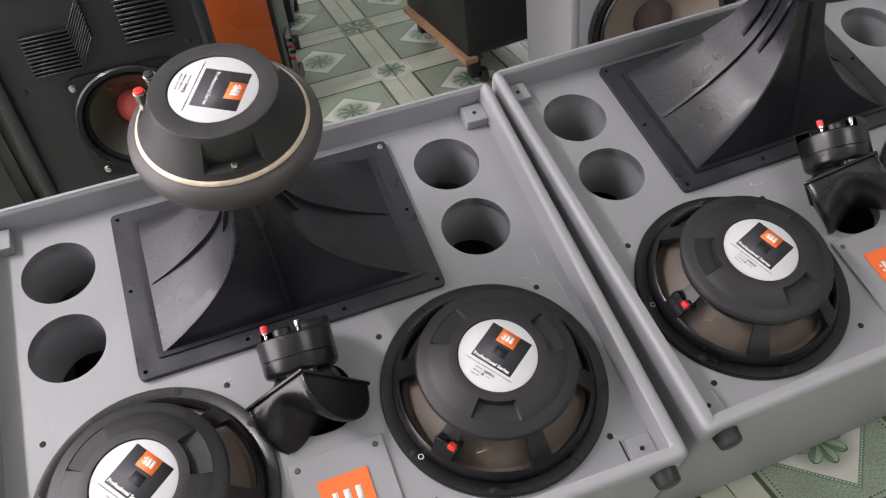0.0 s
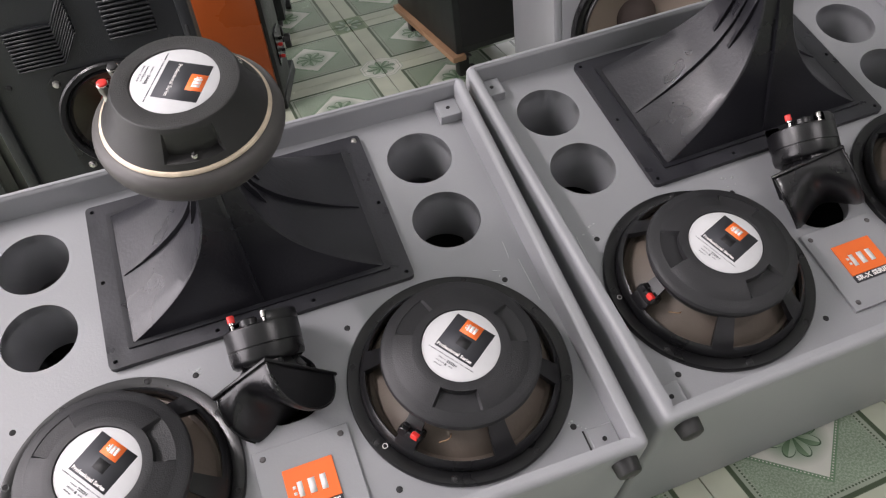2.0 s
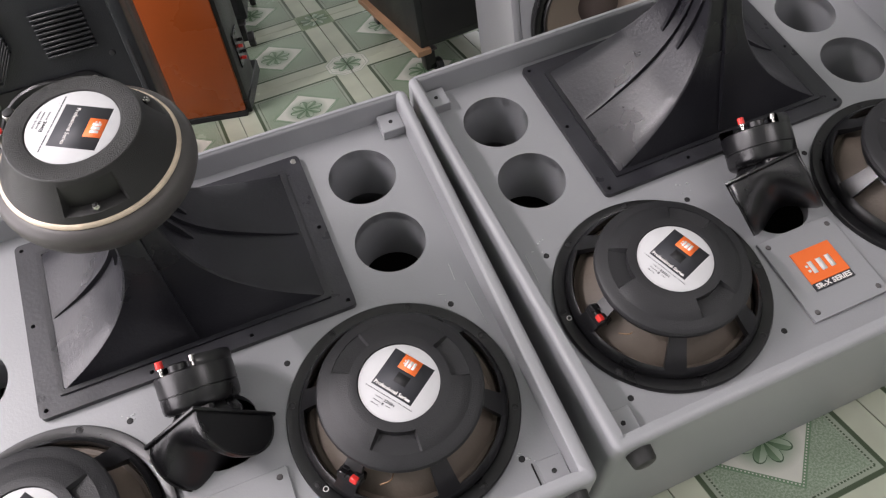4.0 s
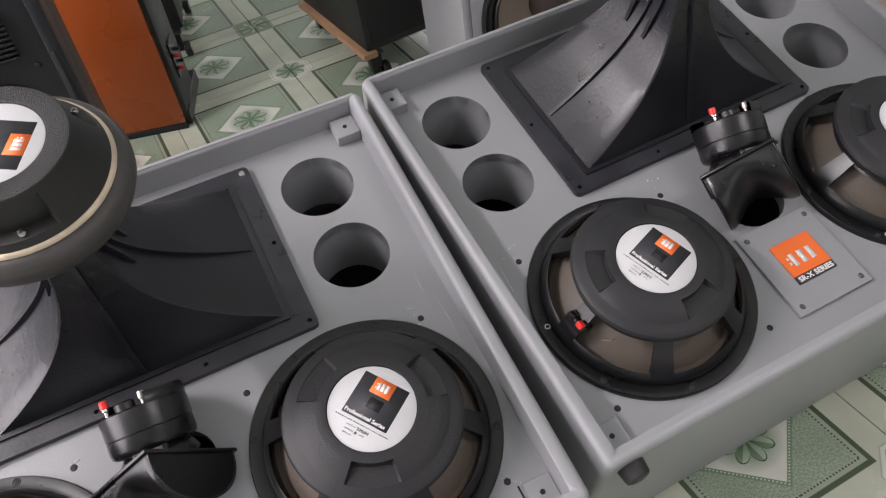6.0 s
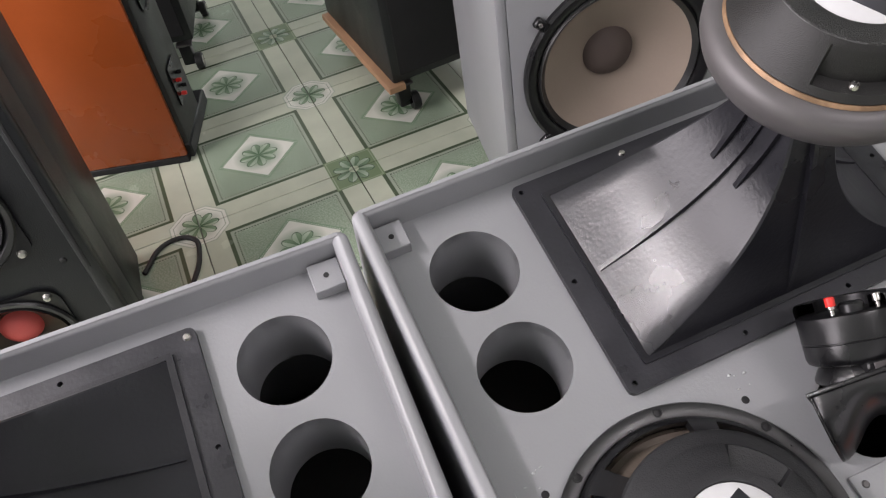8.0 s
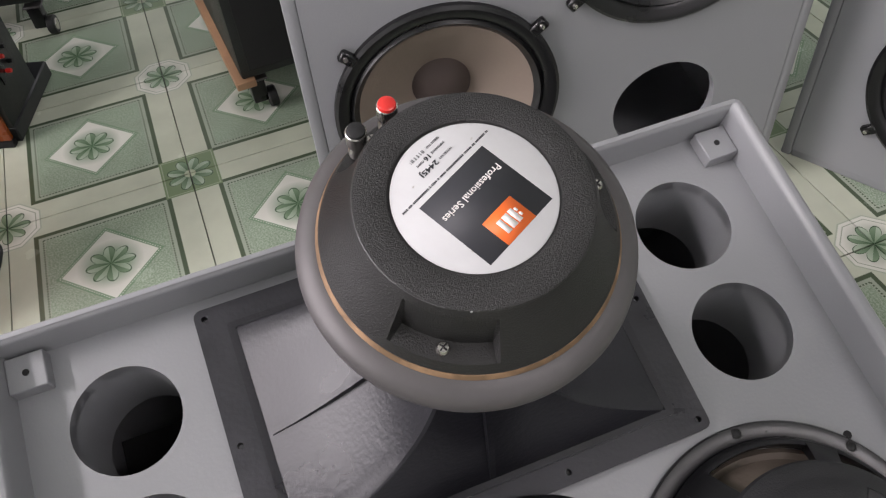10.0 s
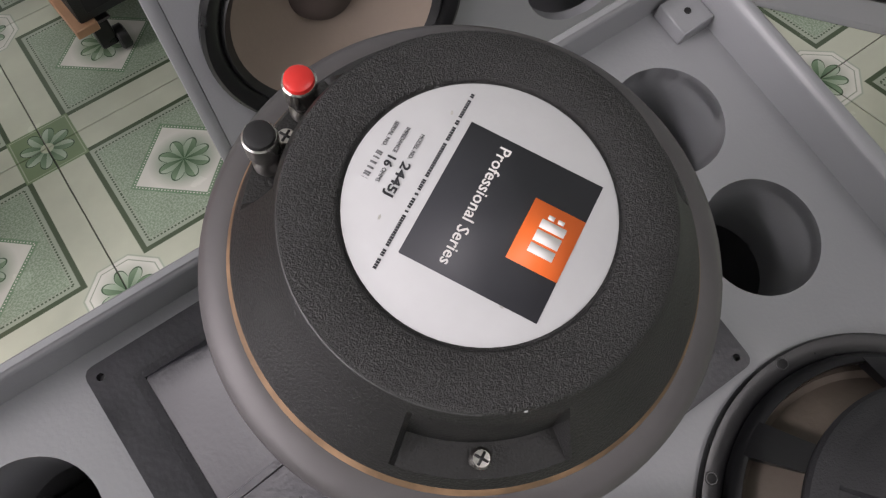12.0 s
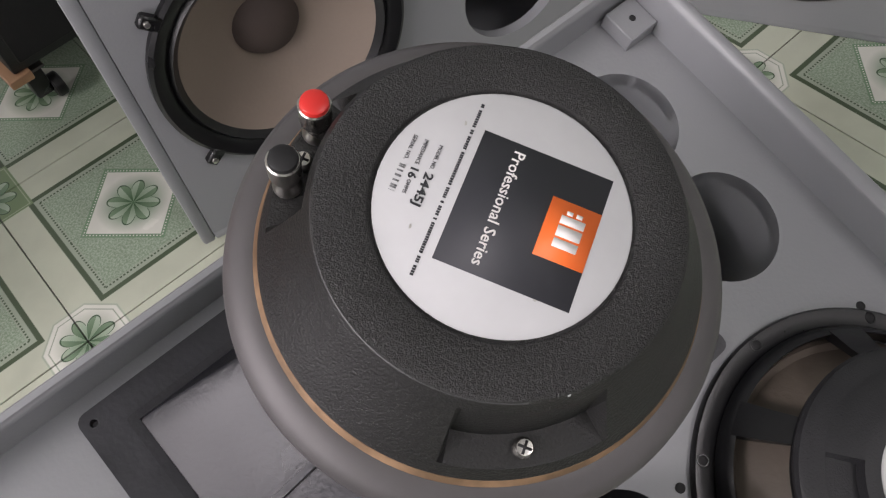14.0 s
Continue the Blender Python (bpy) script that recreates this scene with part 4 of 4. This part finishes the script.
# black cabinets on castors with pine boards
def trolley_speaker(m, w, d, h, label):
    s = thing("castor_speaker", m, label, "loudspeaker", "speakers on castors")
    part("body", box(B(), 0, 0, 0.115, w, d, h, 0.006, 2), SPK, s)
    part("front_panel", box(B(), 0.02, -0.005, 0.135, w - 0.02, -0.0005, h - 0.02, 0.002, 1), MATT, s)
    part("base_board", box(B(), -0.018, -0.01, 0.095, -0.001 + 0.03, d, 0.1145, 0.002, 1), PLANK, s, "raw pine board under the cabinet")
    for x in (0.035, w - 0.04):
        for y in (0.04, d - 0.05):
            castor(s, x, y, 0.0945)
    return s


trolley_speaker(pose(0.572, 1.985, 0, 0, 0, 6), 0.34, 0.5, 1.0, "black loudspeaker on castors with a raw pine base board")
trolley_speaker(pose(-0.215, 2.62, 0, 0, 0, -10), 0.34, 0.45, 0.9, "dark cabinet on white wheeled castors behind the tower")

# black speaker with louvres and red dust caps
k = thing("black_speaker", pose(-0.62, 1.50, 0), "black floor loudspeaker with louvred front and red dust caps", "loudspeaker")
KW, KH, KD = 0.46, 1.0, 0.30
part("body", box(B(), 0, 0.10, 0.0, KW, KD, KH, 0.008, 2), SPK, k)
for x in (0.0, KW - 0.02):
    part("side_panel", box(B(), x, 0.012, 0.0, x + 0.02, 0.0995, KH, 0.002, 1), SPK, k)
bm = slab_with_holes(B(), [(0.0, 0.002), (KW, 0.002), (KW, KH), (0.0, KH)], [circle(0.25, 0.43, 0.112, 48), circle(0.25, 0.12, 0.103, 48)], 0, 0.0115)
bmesh.ops.transform(bm, matrix=pose(0, 0.0115, 0, 90), verts=bm.verts)
part("front_panel", bm, SPK, k, smooth=30)
for x in (0.0, KW - 0.026):
    part("front_rail", box(B(), x, -0.018, 0.0, x + 0.026, 0.0115, KH, 0.006, 2), SPK, k)
front_woofer(k, pose(0, 0, 0, 90) @ pose(0.25, 0.43, 0.001), 0.128, OLIVE, PINK, 0.045, (), True)
front_woofer(k, pose(0, 0, 0, 90) @ pose(0.25, 0.12, 0.001), 0.118, OLIVE, PINK, 0.045, (), True)
# louvres: the left run steps up at its end, the right run is short and level
for i in range(11):
    z = 0.572 + 0.0084 * i
    bm = box(B(), 0.088, -0.012, z, 0.186, -0.0005, z + 0.0046, 0.0013, 1)
    box(bm, 0.0, -0.012, 0.0, 0.074, -0.0005, 0.0040, 0.0013, 1, m=pose(0.1850, 0, z, 0, -56, 0))
    part("louvre", bm, SPK, k)
for i in range(10):
    z = 0.600 + 0.0100 * i
    part("louvre", box(B(), 0.285, -0.012, z, 0.385, -0.0005, z + 0.0054, 0.0015, 1), SPK, k)
part("nameplate", box(B(), 0.075, -0.004, 0.735, 0.185, -0.0005, 0.765, 0.001, 1), MATT, k)
for x in (0.085, 0.098, 0.111):
    part("red_mark", box(B(), x, -0.0052, 0.744, x + 0.009, -0.0042, 0.755, 0.0003, 1), RED, k)
for x, z in ((0.055, 0.545), (0.405, 0.575), (0.055, 0.28), (0.405, 0.28)):
    part("panel_screw", lathe(B(), [(0, 0.004), (0.005, 0.003), (0.007, 0)], 12, m=pose(x, 0, z, 90)), MATT, k)
part("side_groove", box(B(), KW - 0.0185, -0.0205, 0.26, KW - 0.0125, -0.0182, 0.60, 0.0008, 1), MATT, k)

# far left: another dark speaker
k2 = thing("black_speaker", pose(-1.14, 1.52, 0), "black floor loudspeaker with a round woofer", "loudspeaker")
bm = slab_with_holes(B(), [(0.0, 0.002), (0.46, 0.002), (0.46, 0.95), (0.0, 0.95)], [circle(0.24, 0.42, 0.142, 48)], 0, 0.0115)
bmesh.ops.transform(bm, matrix=pose(0, 0.0115, 0, 90), verts=bm.verts)
part("front_panel", bm, SPK, k2, smooth=30)
part("body", box(B(), 0, 0.10, 0.0, 0.46, 0.30, 0.95, 0.008, 2), SPK, k2)
part("side_panel", box(B(), 0.44, 0.012, 0.0, 0.46, 0.0995, 0.95, 0.002, 1), SPK, k2)
front_woofer(k2, pose(0, -0.001, 0, 90) @ pose(0.24, 0.42, 0.0), 0.165, CONE, CAP, 0.045, ())

# black lead on the floor
cb = tube("cable", [(-0.15, 1.72, 0.006), (-0.09, 1.80, 0.006), (-0.03, 1.79, 0.006), (-0.02, 1.72, 0.006), (-0.06, 1.60, 0.006)], 0.006, RUBBER)
tagged(cb, "black cable lying loose on the tiled floor", "cable")


# ---------------------------------------------------------------- floor tiles
bm = B()
box(bm, -TP / 2 + 0.0012, -TP / 2 + 0.0012, -0.0055, TP / 2 - 0.0012, TP / 2 - 0.0012, 0.0, 0.0006, 1)
first = part("tile", bm, TILE, floor)
TM = pose(TORG[0], TORG[1], 0, 0, 0, TROT)
used = False
for i in range(-8, 9):
    for j in range(-9, 7):
        m = TM @ pose((i + 0.5) * TP, (j + 0.5) * TP, 0, 0, 0, 90 * ((i + j + 0) % 2))
        p = m.translation
        if not (X0 + 0.3 < p.x < X1 - 0.3 and Y0 + 0.3 < p.y < Y1 - 0.3):
            continue
        ob = first if not used else new("tile", first.data)
        used = True
        ob.parent = floor
        ob.matrix_basis = m
